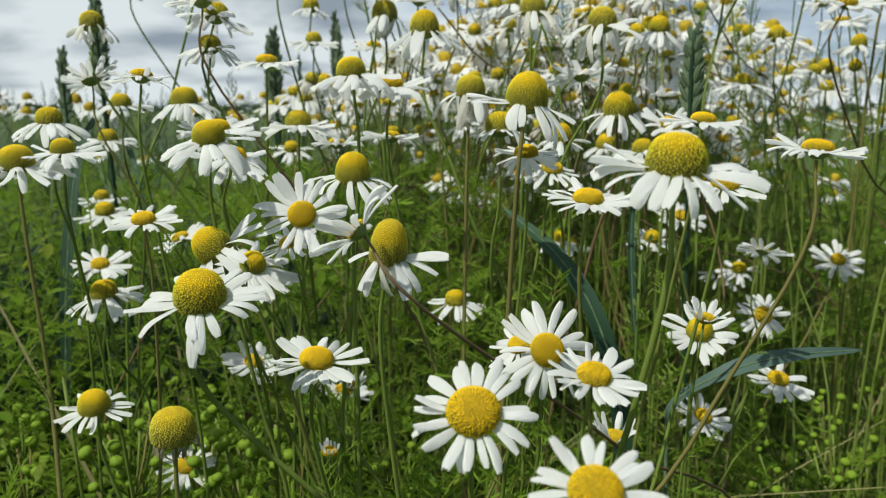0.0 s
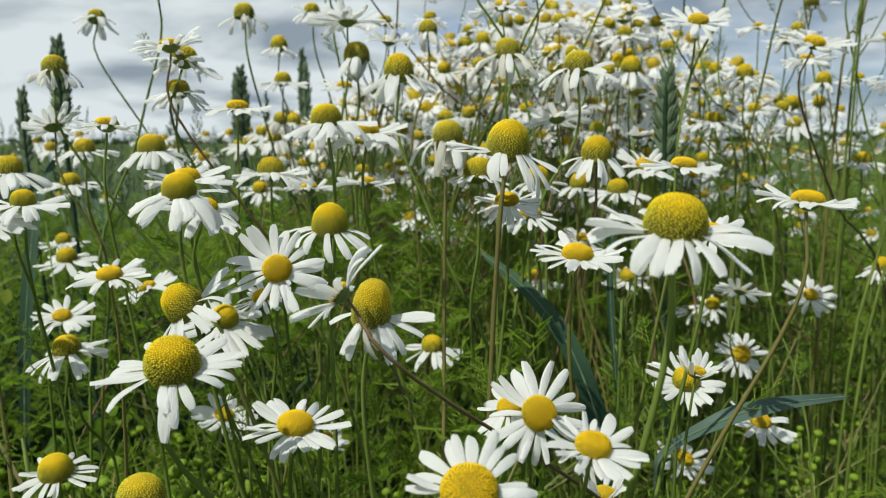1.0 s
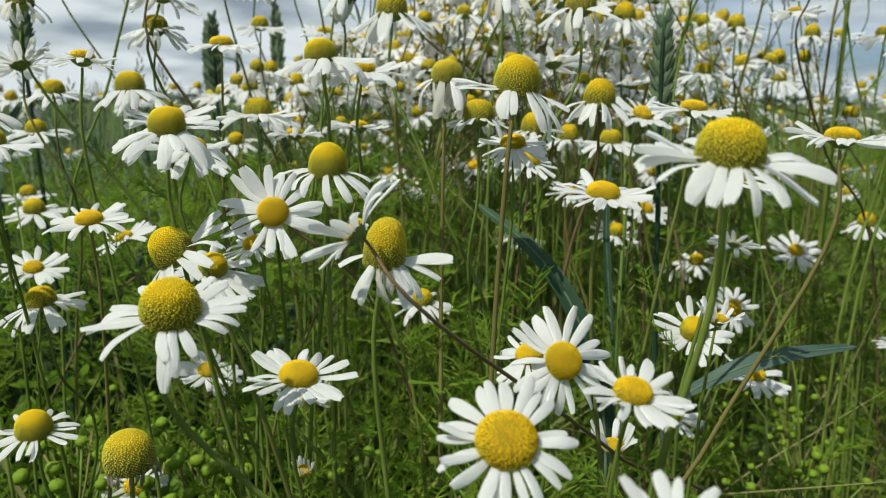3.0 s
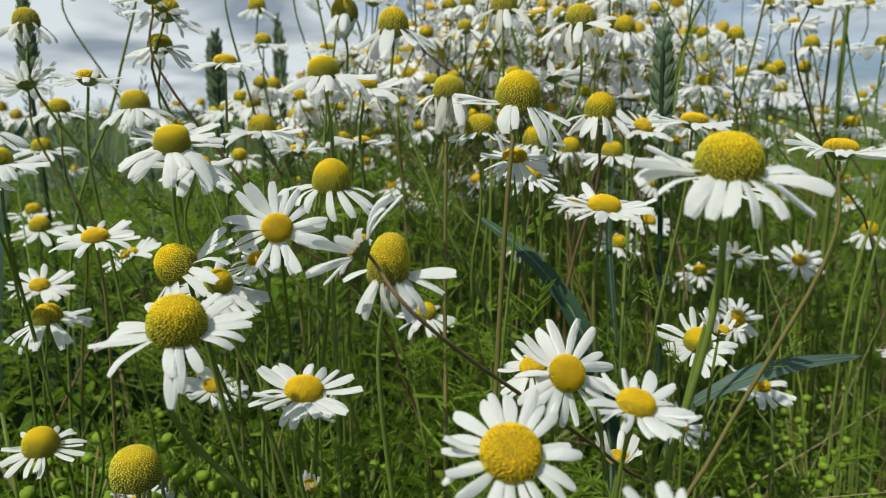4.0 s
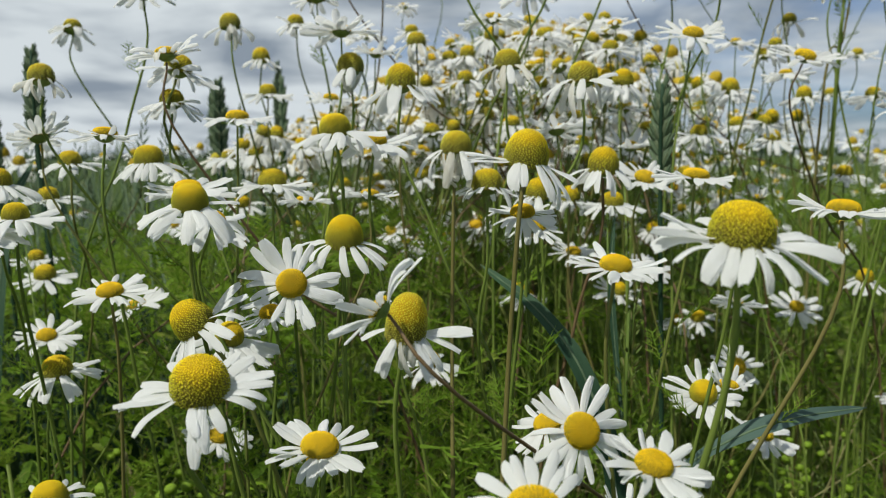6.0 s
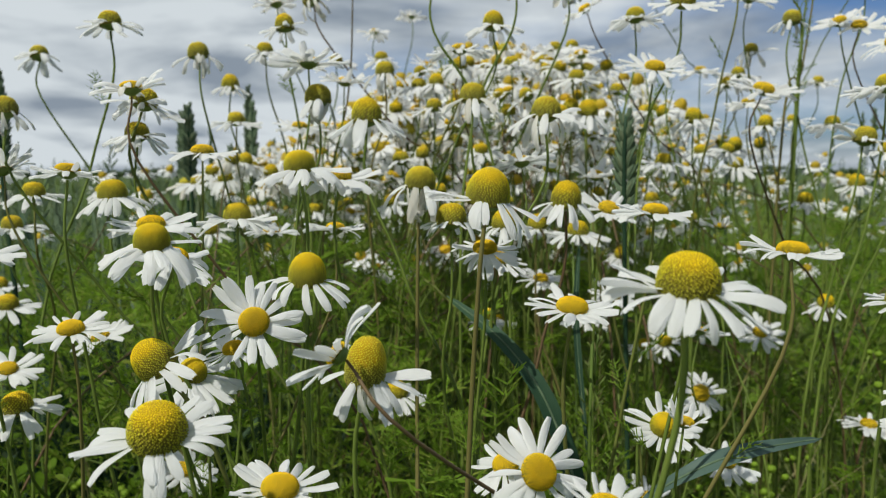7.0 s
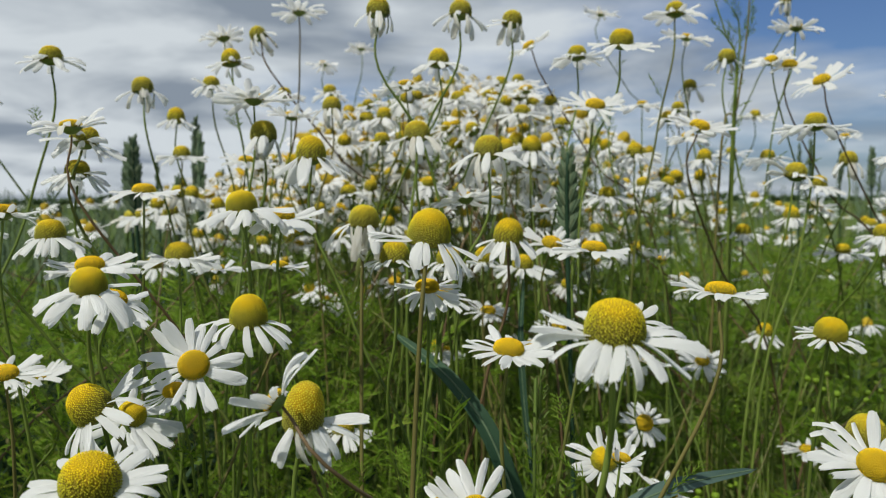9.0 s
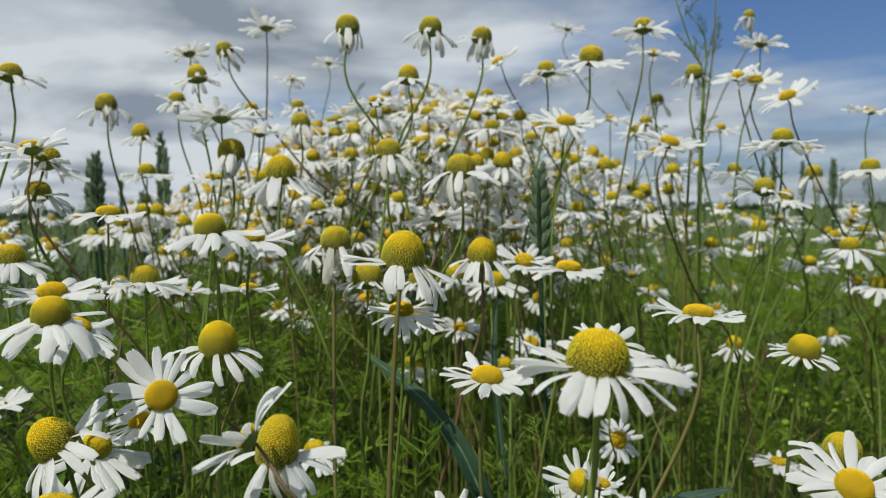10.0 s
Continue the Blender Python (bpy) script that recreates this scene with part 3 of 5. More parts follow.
def bud_sprig(x, y, z, size, seed):
    """A branching sprig of round unopened buds; x, y, z: its middle."""
    r = random.Random(seed)
    thing = tagged(new("bud_sprig"), "branching sprig of round yellow-green unopened chamomile buds", "plant", "bud sprigs")
    thing.location = (x, y, 0)
    thing.empty_display_size = 0.01
    fork = Vector((0, 0, z - 0.02))
    v, f = tube([Vector((0, 0, 0)), Vector((0.003, 0.002, z * 0.5)), fork], [0.0011, 0.0009, 0.0007], 5)
    part("stem", mesh_of("stem", v, f, STEM), thing)
    for i in range(r.randint(6, 10)):
        p = Vector((r.gauss(0, 0.011), r.gauss(0, 0.011), z + r.uniform(-0.008, 0.012)))
        v, f = tube([fork, fork.lerp(p, 0.5) + Vector((0, 0, -0.003)), p], [0.0005, 0.0005, 0.0006], 4)
        twig = part("branch", mesh_of("branch", v, f, STEM), thing)
        s = size * r.uniform(0.75, 1.15)
        part("bud", BUD_MESH, twig, Matrix.Translation(p) @ facing((r.gauss(0, 0.3), r.gauss(0, 0.3), 1), r.uniform(0, 6)) @ Matrix.Diagonal((s, s, s, 1)))
    return thing


bud_sprig(-0.116, 0.328, 0.370, 0.006, 0)
bud_sprig(-0.115, 0.337, 0.362, 0.006, 1)
bud_sprig(-0.081, 0.356, 0.366, 0.006, 2)
bud_sprig(-0.071, 0.325, 0.368, 0.006, 3)
bud_sprig(-0.071, 0.383, 0.353, 0.006, 4)
bud_sprig(-0.087, 0.325, 0.366, 0.006, 5)
bud_sprig(-0.073, 0.358, 0.361, 0.006, 6)
bud_sprig(-0.074, 0.318, 0.364, 0.006, 7)
bud_sprig(-0.142, 0.395, 0.344, 0.006, 8)
bud_sprig(-0.209, 0.414, 0.342, 0.006, 9)
bud_sprig(-0.187, 0.374, 0.342, 0.006, 10)
bud_sprig(0.168, 0.364, 0.344, 0.0046, 11)
bud_sprig(0.191, 0.361, 0.339, 0.0046, 12)
bud_sprig(0.209, 0.400, 0.340, 0.0046, 13)
bud_sprig(0.204, 0.450, 0.328, 0.0046, 14)
bud_sprig(0.218, 0.417, 0.334, 0.0046, 15)
bud_sprig(0.220, 0.396, 0.331, 0.0046, 16)
bud_sprig(0.326, 0.520, 0.393, 0.0046, 17)
bud_sprig(0.320, 0.471, 0.403, 0.0046, 18)
bud_sprig(0.306, 0.575, 0.374, 0.0046, 19)
bud_sprig(0.307, 0.452, 0.383, 0.0046, 20)
bud_sprig(0.417, 0.551, 0.376, 0.0046, 21)
bud_sprig(0.227, 0.452, 0.341, 0.0046, 22)
bud_sprig(0.277, 0.498, 0.336, 0.0046, 23)
bud_sprig(-0.020, 0.488, 0.290, 0.006, 24)
bud_sprig(-0.143, 0.526, 0.326, 0.006, 25)

# ---- wheat ----


def spikelet_shape():
    """A plump pointed spikelet 1 long along z, of three overlapping scales."""
    verts, faces = [], []
    for sx, tilt, ln in ((0.0, 0.0, 1.0), (-0.13, 0.22, 0.86), (0.13, -0.22, 0.86)):
        base = len(verts)
        for s, w in ((0.0, 0.10), (0.25, 0.2), (0.6, 0.19), (0.85, 0.09)):
            for k in range(6):
                a = 2 * math.pi * k / 6
                verts.append((sx + w * math.cos(a) - tilt * s * ln * 0.9, w * 0.75 * math.sin(a) - 0.05 * bool(sx), s * ln))
        verts.append((sx - tilt * ln, 0, ln))
        for i in range(3):
            for k in range(6):
                a, b = base + i * 6 + k, base + i * 6 + (k + 1) % 6
                faces.append((a, b, b + 6, a + 6))
        faces += [(base + 18 + k, base + 18 + (k + 1) % 6, base + 24) for k in range(6)]
    return verts, faces


SPIKE = spikelet_shape()
SPIKE_MESH = mesh_of("spikelet", *SPIKE, WHEAT)


def ear_poses(n, long):
    """Poses of the spikelets, in two alternating rows up the ear, smaller at both ends and fanned a little to the sides."""
    out = []
    for i in range(n):
        s = i / (n - 1)
        sgn = 1 if i % 2 else -1
        size = long * 0.20 * (1.0 - 0.9 * abs(s - 0.42) ** 1.6)
        fan = 0.32 * ((i // 2) % 3 - 1)
        out.append(Matrix.Translation((sgn * long * 0.014, fan * long * 0.03, s * long * 0.85)) @ Matrix.Rotation(fan, 4, "X") @ Matrix.Rotation(sgn * 0.56 * (1 - 0.55 * s), 4, "Y") @ Matrix.Rotation(math.pi * (i % 2), 4, "Z") @ Matrix.Diagonal((size * 0.46, size * 0.56, size, 1)))
    return out


def wheat(tip, long, turn=0.0, lean=(0.0, 0.0)):
    """A green wheat stalk whose ear ends at tip, the ear long metres."""
    tip = Vector(tip)
    foot = Vector((tip.x + lean[0] * 3, tip.y + lean[1] * 3, 0))
    neck = tip - Vector((-lean[0] * long * 2, -lean[1] * long * 2, long))
    thing = tagged(new("wheat_stalk"), "green unripe wheat stalk with a dense upright ear", "wheat", "wheat stalks")
    thing.location = foot
    thing.empty_display_size = 0.01
    up = (tip - neck).normalized()
    m = Matrix.Translation(neck - foot) @ facing(up, turn)
    v, f = tube([m @ Vector((0, 0, long * s)) for s in (0, 0.45, 0.9)], [0.0008, 0.0007, 0.0004], 5)
    ear = part("ear", mesh_of("ear", v, f, WHEAT), thing)
    for q in ear_poses(22, long):
        part("spikelet", SPIKE_MESH, ear, m @ q)
    line = smooth_line([Vector((0, 0, 0)), (neck - foot) * 0.5 + Vector((0.004, 0, 0)), neck - foot, tip - foot - up * long * 0.12], 4)
    v, f = tube(line, [0.0017 - 0.0008 * i / len(line) for i in range(len(line))], 6)
    part("stem", mesh_of("stem", v, f, BLADE), thing)
    return thing


def wheat_blade(points, wide, label, roll=0.0, foot_wide=0.4, mat=None):
    """A broad arching wheat leaf on its midrib, through the given points, foot first."""
    line = smooth_line([Vector(p) for p in points], 7)
    foot = line[0].copy()
    verts, faces = [], []
    n = len(line)
    for i, p in enumerate(line):
        d = (line[min(i + 1, n - 1)] - line[max(i - 1, 0)]).normalized()
        side = d.cross(Vector((0.25 * math.sin(roll), -math.cos(roll), math.sin(roll) + 0.3))).normalized()
        up = side.cross(d)
        s = i / (n - 1)
        w = wide * 0.5 * min(1.0, foot_wide + max(0.0, s - (0.25 if foot_wide < 0.4 else 0.0)) * 2.0) * math.sqrt(max(0.0, 1 - s ** 3))
        for k, h in ((-1, 0.18), (-0.72, 0.15), (-0.5, 0.06), (0, 0.0), (0.5, 0.06), (0.72, 0.1), (1, 0.16)):
            verts.append(p - foot + side * w * k + up * h * w)
    for i in range(n - 1):
        for k in range(6):
            a = i * 7 + k
            faces.append((a, a + 1, a + 8, a + 7))
    thing = tagged(new("wheat_leaf"), label, "leaf", "wheat leaves")
    thing.location = foot
    thing.empty_display_size = 0.01
    part("blade", mesh_of("blade", verts, faces, mat or BLADE), thing)
    v, f = tube([p - foot for p in line], [wide * (0.09 - 0.06 * i / n) for i in range(n)], 5)
    part("midrib", mesh_of("midrib", v, f, WHEAT), thing, None, "paler raised midrib")
    return thing


wheat((0.123, 0.393, 0.551), .056, 0.0, (0.004, 0.006))
wheat((-0.253, 0.583, 0.555), .055, 0.4, (0.004, 0.006))
wheat((-0.208, 0.537, 0.583), .06, 0.8, (0.004, 0.006))
wheat((-0.119, 0.638, 0.574), .06, 1.2, (0.004, 0.006))
wheat((-0.095, 0.795, 0.604), .06, 1.6, (0.004, 0.006))
wheat((-0.126, 0.676, 0.576), .06, 2.0, (0.004, 0.006))
wheat((-0.136, 0.832, 0.568), .06, 2.4, (0.004, 0.006))
wheat((-0.089, 0.772, 0.589), .06, 2.8, (0.004, 0.006))
wheat((-0.242, 0.618, 0.584), .055, 0.2, (0.004, 0.006))
wheat((-0.130, 0.677, 0.573), .06, 0.6, (0.004, 0.006))
wheat((-0.096, 0.807, 0.594), .06, 1.0, (0.004, 0.006))
wheat((0.402, 0.870, 0.557), .06, 1.4, (0.004, 0.006))
wheat((0.659, 1.022, 0.601), .06, 1.8, (0.004, 0.006))
wheat((0.735, 1.109, 0.614), .06, 2.2, (0.004, 0.006))
wheat((0.753, 1.002, 0.596), .06, 2.6, (0.004, 0.006))
wheat((-0.125, 0.880, 0.554), .06, 0.0, (0.004, 0.006))
wheat((-0.091, 0.975, 0.563), .06, 0.4, (0.004, 0.006))
wheat((0.841, 1.188, 0.605), .06, 0.8, (0.004, 0.006))
wheat((-0.277, 1.013, 0.528), .06, 1.2, (0.004, 0.006))
wheat_blade(((0.075, 0.292, 0.322), (0.078, 0.304, 0.392), (0.069, 0.311, 0.431), (0.055, 0.325, 0.454), (0.035, 0.347, 0.470)), 0.0085, "dark blue-green wheat leaf arching down between the flowers", 0.5)
wheat_blade(((0.081, 0.251, 0.377), (0.081, 0.255, 0.405), (0.082, 0.253, 0.421), (0.096, 0.248, 0.433), (0.115, 0.251, 0.437), (0.142, 0.261, 0.436)), 0.008, "blue-green wheat leaf held out low, painted pale as if lit by the sky", 1.1, 0.14, SKYLIT_BLADE)
wheat_blade(((-0.243, 0.529, 0.292), (-0.242, 0.541, 0.390), (-0.243, 0.572, 0.472), (-0.239, 0.607, 0.511)), 0.009, "dark blue-green wheat leaf standing behind the flowers", 0.2)
wheat_blade(((-0.234, 0.623, 0.248), (-0.228, 0.637, 0.356), (-0.238, 0.669, 0.446), (-0.266, 0.707, 0.493)), 0.008, "dark blue-green wheat leaf standing behind the flowers", -0.3)
wheat_blade(((0.090, 0.336, 0.407), (0.089, 0.348, 0.445), (0.091, 0.359, 0.466), (0.098, 0.379, 0.488)), 0.003, "dark blue-green wheat leaf standing behind the flowers", 0.3)


def build_far_wheat():
    """The crop beyond the flowers, out to the horizon."""
    r = random.Random(21)
    v, f = [], []
    for q in ear_poses(12, 0.07):
        sv = [q @ Vector(p) for p in SPIKE[0][:25]]
        sf = triangles(SPIKE[1][:24])
        v.append([tuple(p) for p in sv])
        f.append(sf)
    ev, ef = joined(list(zip(v, f)))
    tv, tf = tube([Vector((0, 0, -0.6)), Vector((0.004, 0, -0.3)), Vector((0, 0, 0.03))], [0.0018, 0.0016, 0.001], 4)
    ev, ef = joined([(ev, ef), ([tuple(p) for p in tv], triangles(tf))])
    mats = []
    for _ in range(190):
        y = 0.95 + 4.0 * r.random() ** 1.3
        x = r.uniform(-0.2 - 0.75 * y, 0.3 + 1.0 * y)
        mats.append(at(x, y, r.uniform(0.44, 0.515) + 0.006 * y, r.uniform(0, 6.28), r.uniform(-0.1, 0.1), r.uniform(-0.1, 0.1), r.uniform(0.8, 1.1)))
    # it stands closer in the west
    for _ in range(120):
        y = r.uniform(0.72, 2.2)
        mats.append(at(y * math.tan(radians(r.uniform(-34, -7))), y, r.uniform(0.42, 0.50), r.uniform(0, 6.28), r.gauss(0, 0.12), r.gauss(0, 0.12), r.uniform(0.75, 1.0)))
    stuff("wheat_crop", *spread(ev, ef, mats), WHEAT, "blue-green wheat ears standing behind the flowers", "wheat")
    bv, bf = blade_tris(1.0, 0.012, 0.45, 3)
    mats = []
    for _ in range(4200):
        y = 0.7 + 5 * r.random() ** 2
        mats.append(at(y * math.tan(radians(r.uniform(-62, -4) + r.gauss(0, 3))), y, 0, r.uniform(0, 6.28), r.gauss(0, 0.12), 0, r.uniform(0.34, 0.5)))
    stuff("wheat_leaves", *spread(bv, bf, mats), CROP, "dark blue-green wheat leaves standing close together", "wheat")
    mats = []
    for _ in range(11000):
        y = 1.2 + 60 * r.random() ** 3
        x = r.uniform(-1.2 - 1.3 * y, 1.2 + 1.5 * y)
        s = r.uniform(0.32, 0.52) if y < 6 else r.uniform(0.38, 0.47)
        m = at(x, y, 0, r.uniform(0, 6.28), 0, 0, s)
        if y > 8:
            m[:, 0] *= y / 5
        mats.append(m)
    for _ in range(4200):
        d, a = 0.7 + 14 * r.random() ** 1.6, r.uniform(0, 6.28)
        mats.append(at(d * math.cos(a), -0.15 - abs(d * math.sin(a)), 0, r.uniform(0, 6.28), 0, 0, r.uniform(0.25, 0.42)))
    stuff("far_crop", *spread(bv, bf, mats), STALK, "green crop all round, reaching away to the horizon", "crop")


build_far_wheat()


def build_hedge():
    """A far hedge line on the horizon: overlapping clumps with a ragged top."""
    r = random.Random(9)
    bm = bmesh.new()
    bmesh.ops.create_icosphere(bm, subdivisions=1, radius=1.0)
    for q in bm.verts:
        q.co *= 1 + 0.25 * noise.noise(q.co * 2.3)
    bm.verts.index_update()
    v = [tuple(q.co) for q in bm.verts]
    f = [tuple(q.index for q in p.verts) for p in bm.faces]
    bm.free()
    mats = []
    for i in range(1000):
        x = r.uniform(-190, 230)
        z = r.uniform(0.2, 1.5 + 1.6 * noise.noise((x * 0.03, 0, 0)) + 0.9 * noise.noise((x * 0.2, 3, 0)))
        m = at(x, 210 + r.uniform(-5, 5), z, r.uniform(0, 6.28), 0, 0, r.uniform(0.35, 0.95))
        mats.append(m)
    stuff("far_hedge", *spread(v, f, mats), HEDGE, "dark green hedge line far away on the horizon", "hedge")


build_hedge()

# ---- bare feathery stalks against the sky ----


def bare_stalk(points, seed, brown=False):
    """A flowerless branching stalk with thread-fine leaves, through the points, top first."""
    r = random.Random(seed)
    line = smooth_line([Vector(p) for p in points] + [Vector((points[-1][0], points[-1][1] + 0.02, 0.0))], 5)
    root = line[-1].copy()
    thing = tagged(new("bare_stalk"), "reddish-brown dry leaning stalk with few leaves" if brown else "slender dark green flowerless stalk with thread-fine leaves", "stalk", "bare stalks")
    thing.location = root
    thing.empty_display_size = 0.01
    v, f = tube([p - root for p in line], [0.0004 + 0.0006 * i / len(line) for i in range(len(line))], 5)
    part("stem", mesh_of("stem", v, f, BROWN_STEM if brown else STEM), thing)
    for i in range(2 if brown else 5):
        p = line[r.randint(0, len(line) * 2 // 3)] - root
        s = r.uniform(0.012, 0.024)
        m = Matrix.Translation(p) @ Matrix.Rotation(r.uniform(0, 6.28), 4, "Z") @ Matrix.Rotation(-r.uniform(0.7, 1.25), 4, "Y")
        part("leaf", r.choice(LEAF_MESHES), thing, m @ Matrix.Diagonal((s, s, s, 1)))
    return thing


def grass_spike(tip, foot, seed):
    """A loose silky grass panicle: a thin culm with small pale spikelets on short branches."""
    r = random.Random(seed)
    tip, foot = Vector(tip), Vector(foot)
    root = Vector((foot.x, foot.y, 0))
    thing = tagged(new("grass_spike"), "loose pale green grass panicle with small silky spikelets", "grass", "grass spikes")
    thing.location = root
    thing.empty_display_size = 0.01
    line = smooth_line([tip - root, (tip + foot) / 2 - root, foot - root, Vector((0, 0.005, 0))], 4)
    v, f = tube(line, [0.0003 + 0.0006 * i / len(line) for i in range(len(line))], 5)
    part("stem", mesh_of("stem", v, f, STALK), thing)
    for i in range(34):
        s = i / 34
        p = tip.lerp(foot, s) - root
        a = r.uniform(0, 6.28)
        d = Vector((math.cos(a), math.sin(a), 1.3)).normalized()
        q = p + d * (0.0015 + 0.004 * s)
        k = r.uniform(0.0028, 0.0042)
        part("spikelet", PALE_SPIKE, thing, Matrix.Translation(q) @ facing(d, a) @ Matrix.Diagonal((k * 0.45, k * 0.45, k, 1)))
    return thing


def seed_tuft(place, wide, seed):
    """A spent, fuzzy yellow-green seed head on a stem."""
    r = random.Random(seed)
    place = Vector(place)
    root = Vector((place.x + 0.02, place.y + 0.01, 0))
    thing = tagged(new("seed_head"), "spent fuzzy yellow-green seed head on a thin stem", "seed head", "seed heads")
    thing.location = root
    thing.empty_display_size = 0.01
    v, f = tube(smooth_line([place - root, (place - root) * 0.6 + Vector((0.002, 0, 0)), Vector((0, 0, 0))], 4), [0.0007] * 9, 5)
    part("stem", mesh_of("stem", v, f, STEM), thing)
    for i in range(16):
        a, e = r.uniform(0, 6.28), r.uniform(0.1, 1.4)
        m = Matrix.Translation(place - root) @ Matrix.Rotation(a, 4, "Z") @ Matrix.Rotation(-e, 4, "Y")
        s = wide * r.uniform(0.4, 0.6)
        part("tuft", TUFT_MESHES[i % 3], thing, m @ Matrix.Diagonal((s, s, s, 1)))
    return thing


PALE_SPIKE = mesh_of("spikelet", *SPIKE, STALK)
TUFT_MESHES = [mesh_of("tuft", *feather_shape(70 + i, 4), BUD, False) for i in range(3)]
bare_stalk(((0.273, 0.493, 0.658), (0.271, 0.492, 0.626), (0.264, 0.491, 0.577), (0.252, 0.491, 0.515)), 0)
bare_stalk(((0.248, 0.498, 0.656), (0.258, 0.494, 0.623), (0.264, 0.492, 0.602), (0.259, 0.489, 0.514)), 1)
bare_stalk(((0.272, 0.513, 0.645), (0.277, 0.511, 0.625), (0.272, 0.508, 0.539)), 2)
bare_stalk(((0.186, 0.542, 0.587), (0.192, 0.534, 0.542), (0.199, 0.528, 0.508), (0.208, 0.520, 0.463)), 3)
bare_stalk(((0.202, 0.541, 0.584), (0.200, 0.535, 0.549), (0.213, 0.525, 0.490), (0.232, 0.515, 0.432)), 4)
bare_stalk(((0.055, 0.588, 0.605), (0.062, 0.585, 0.582), (0.067, 0.583, 0.543)), 5)
bare_stalk(((0.076, 0.640, 0.597), (0.059, 0.641, 0.585), (0.041, 0.634, 0.509)), 6)
bare_stalk(((0.330, 0.520, 0.440), (0.315, 0.520, 0.391), (0.301, 0.520, 0.354), (0.288, 0.520, 0.300)), 7, True)
bare_stalk(((0.400, 0.530, 0.395), (0.374, 0.520, 0.374), (0.347, 0.520, 0.352), (0.325, 0.515, 0.310)), 8, True)
grass_spike((0.088, 0.318, 0.459), (0.085, 0.317, 0.422), 1)
grass_spike((0.084, 0.539, 0.550), (0.079, 0.531, 0.487), 2)
seed_tuft((-0.130, 0.305, 0.411), 0.012, 3)

# ---- chamomile flowers, nearest first ----
bloom("open", (0.0339, 0.1214, 0.4582), 7.7, (.05, -.6, .8), 0.75, 5, (0, .02), near=True)
bloom("dome", (0.0524, 0.1569, 0.5018), 10.3, (.02, -.15, 1), 1.04, -22, (-.02, .02), near=True, count=16, label="large chamomile flower, broad golden dome over long arching white petals",
      rays=((163, 6, 1.0), (176, 0, 1.2), (188, -7, 1.2), (201, -15, 1.15), (217, -24, 1.05), (240, -38, 0.9), (259, -46, 0.95), (276, -44, 0.95), (296, -34, 1.0), (315, -22, 1.2), (330, -14, 1.3), (344, -8, 1.25), (358, -2, 1.1), (18, 6, 1.0), (60, 6, 0.85), (98, 8, 0.85), (132, 8, 0.9)))
bloom("open", (0.0180, 0.1499, 0.4586), 9.4, (0, -.62, .78), 0.74, -2, (0, .02), near=True, count=23, label="wide open chamomile flower, full ring of petals round a domed disc")
bloom("open", (0.0404, 0.1607, 0.4616), 6.4, (.1, -.28, .95), 0.95, 8, (0, .01), near=True)
bloom("open", (-0.0053, 0.1809, 0.4850), 5.1, (-.8, .25, .55), 1.5, 0, (.16, .13), near=True, brown=True, label="chamomile flower seen from behind on a brown slanting stem",
      rays=((0, 2, 2.38), (-38, 6, 1.68), (-80, 10, 1.54), (180, 14, 2.1), (200, 32, 2.1), (152, 22, 2.1), (226, 38, 1.82), (122, 10, 1.68), (322, 10, 2.24), (62, 2, 1.26), (250, 30, 1.68)))
bloom("dome", (-0.0386, 0.1833, 0.4721), 10.9, (.05, -.35, .93), 1, -18, (.12, .02), near=True, count=18, ragged=14, label="large chamomile flower, olive-gold dome, straggly petals on a slanting stem",
      rays=((8, 4, 0.95), (22, 11, 1.0), (-9, -2, 0.9), (-22, -8, 0.75), (42, 18, 0.85), (64, 15, 0.8), (170, -2, 0.75), (184, -6, 0.9), (197, -12, 1.1), (209, -17, 1.15), (219, -22, 1.1), (262, -30, 0.7), (275, -50, 1.25), (286, -40, 1.0), (298, -32, 0.7), (132, 5, 0.6)))
bloom("open", (0.0352, 0.1876, 0.4579), 7.6, (.25, -.8, .5), 1.05, -8, (0, .03), near=True)
bloom("tall", (0.0006, 0.1935, 0.4811), 8.4, (.12, -.25, .95), 1.15, -38, (.02, 0), near=True, count=14, ragged=42, label="ageing chamomile flower, pitted olive cone above torn limp petals",
      rays=((-2, -4, 1.4), (-13, -14, 1.2), (-24, -38, 1.1, 1), (305, -55, 1.3), (322, -48, 1.2), (240, -62, 1.2), (250, -76, 1.25, 1), (262, -80, 1.0, 1), (272, -84, 1.1, 1), (232, -52, 1.1), (285, -78, 0.9, 1), (170, -30, 0.9), (20, -30, 0.8)))
bloom("open", (0.0448, 0.1992, 0.4900), 6.8, (.03, -.22, .97), 1.05, 4, (.02, 0), near=True)
bloom("open", (0.0976, 0.2045, 0.5010), 7.1, (.08, -.02, 1), 1.1, 2, (-.04, 0), near=True, label="flat open chamomile flower held level on a long stem")
bloom("open", (0.0300, 0.1975, 0.4564), 6.0, (-.3, -.3, .88), 1, -10, (.01, .02), near=True)
bloom("open", (-0.0187, 0.2085, 0.4493), 8.4, (.1, -.26, .95), 0.95, 6, (.03, .02), near=True)
bloom("open", (0.1395, 0.2035, 0.4566), 9.2, (-.1, -.62, .78), 1.15, 4, (0, .03), near=True)
bloom("half", (0.0780, 0.2163, 0.4579), 4.8, (.1, -.1, .97), 0.95, 46, (0, .02), near=True)
bloom("open", (0.0855, 0.2295, 0.4908), 7.1, (0, -.35, .93), 1, 0, (0, .01), near=True)
bloom("dome", (-0.0513, 0.2372, 0.5032), 8.7, (.05, -.28, .96), 1.2, -20, (.03, .02), near=True)
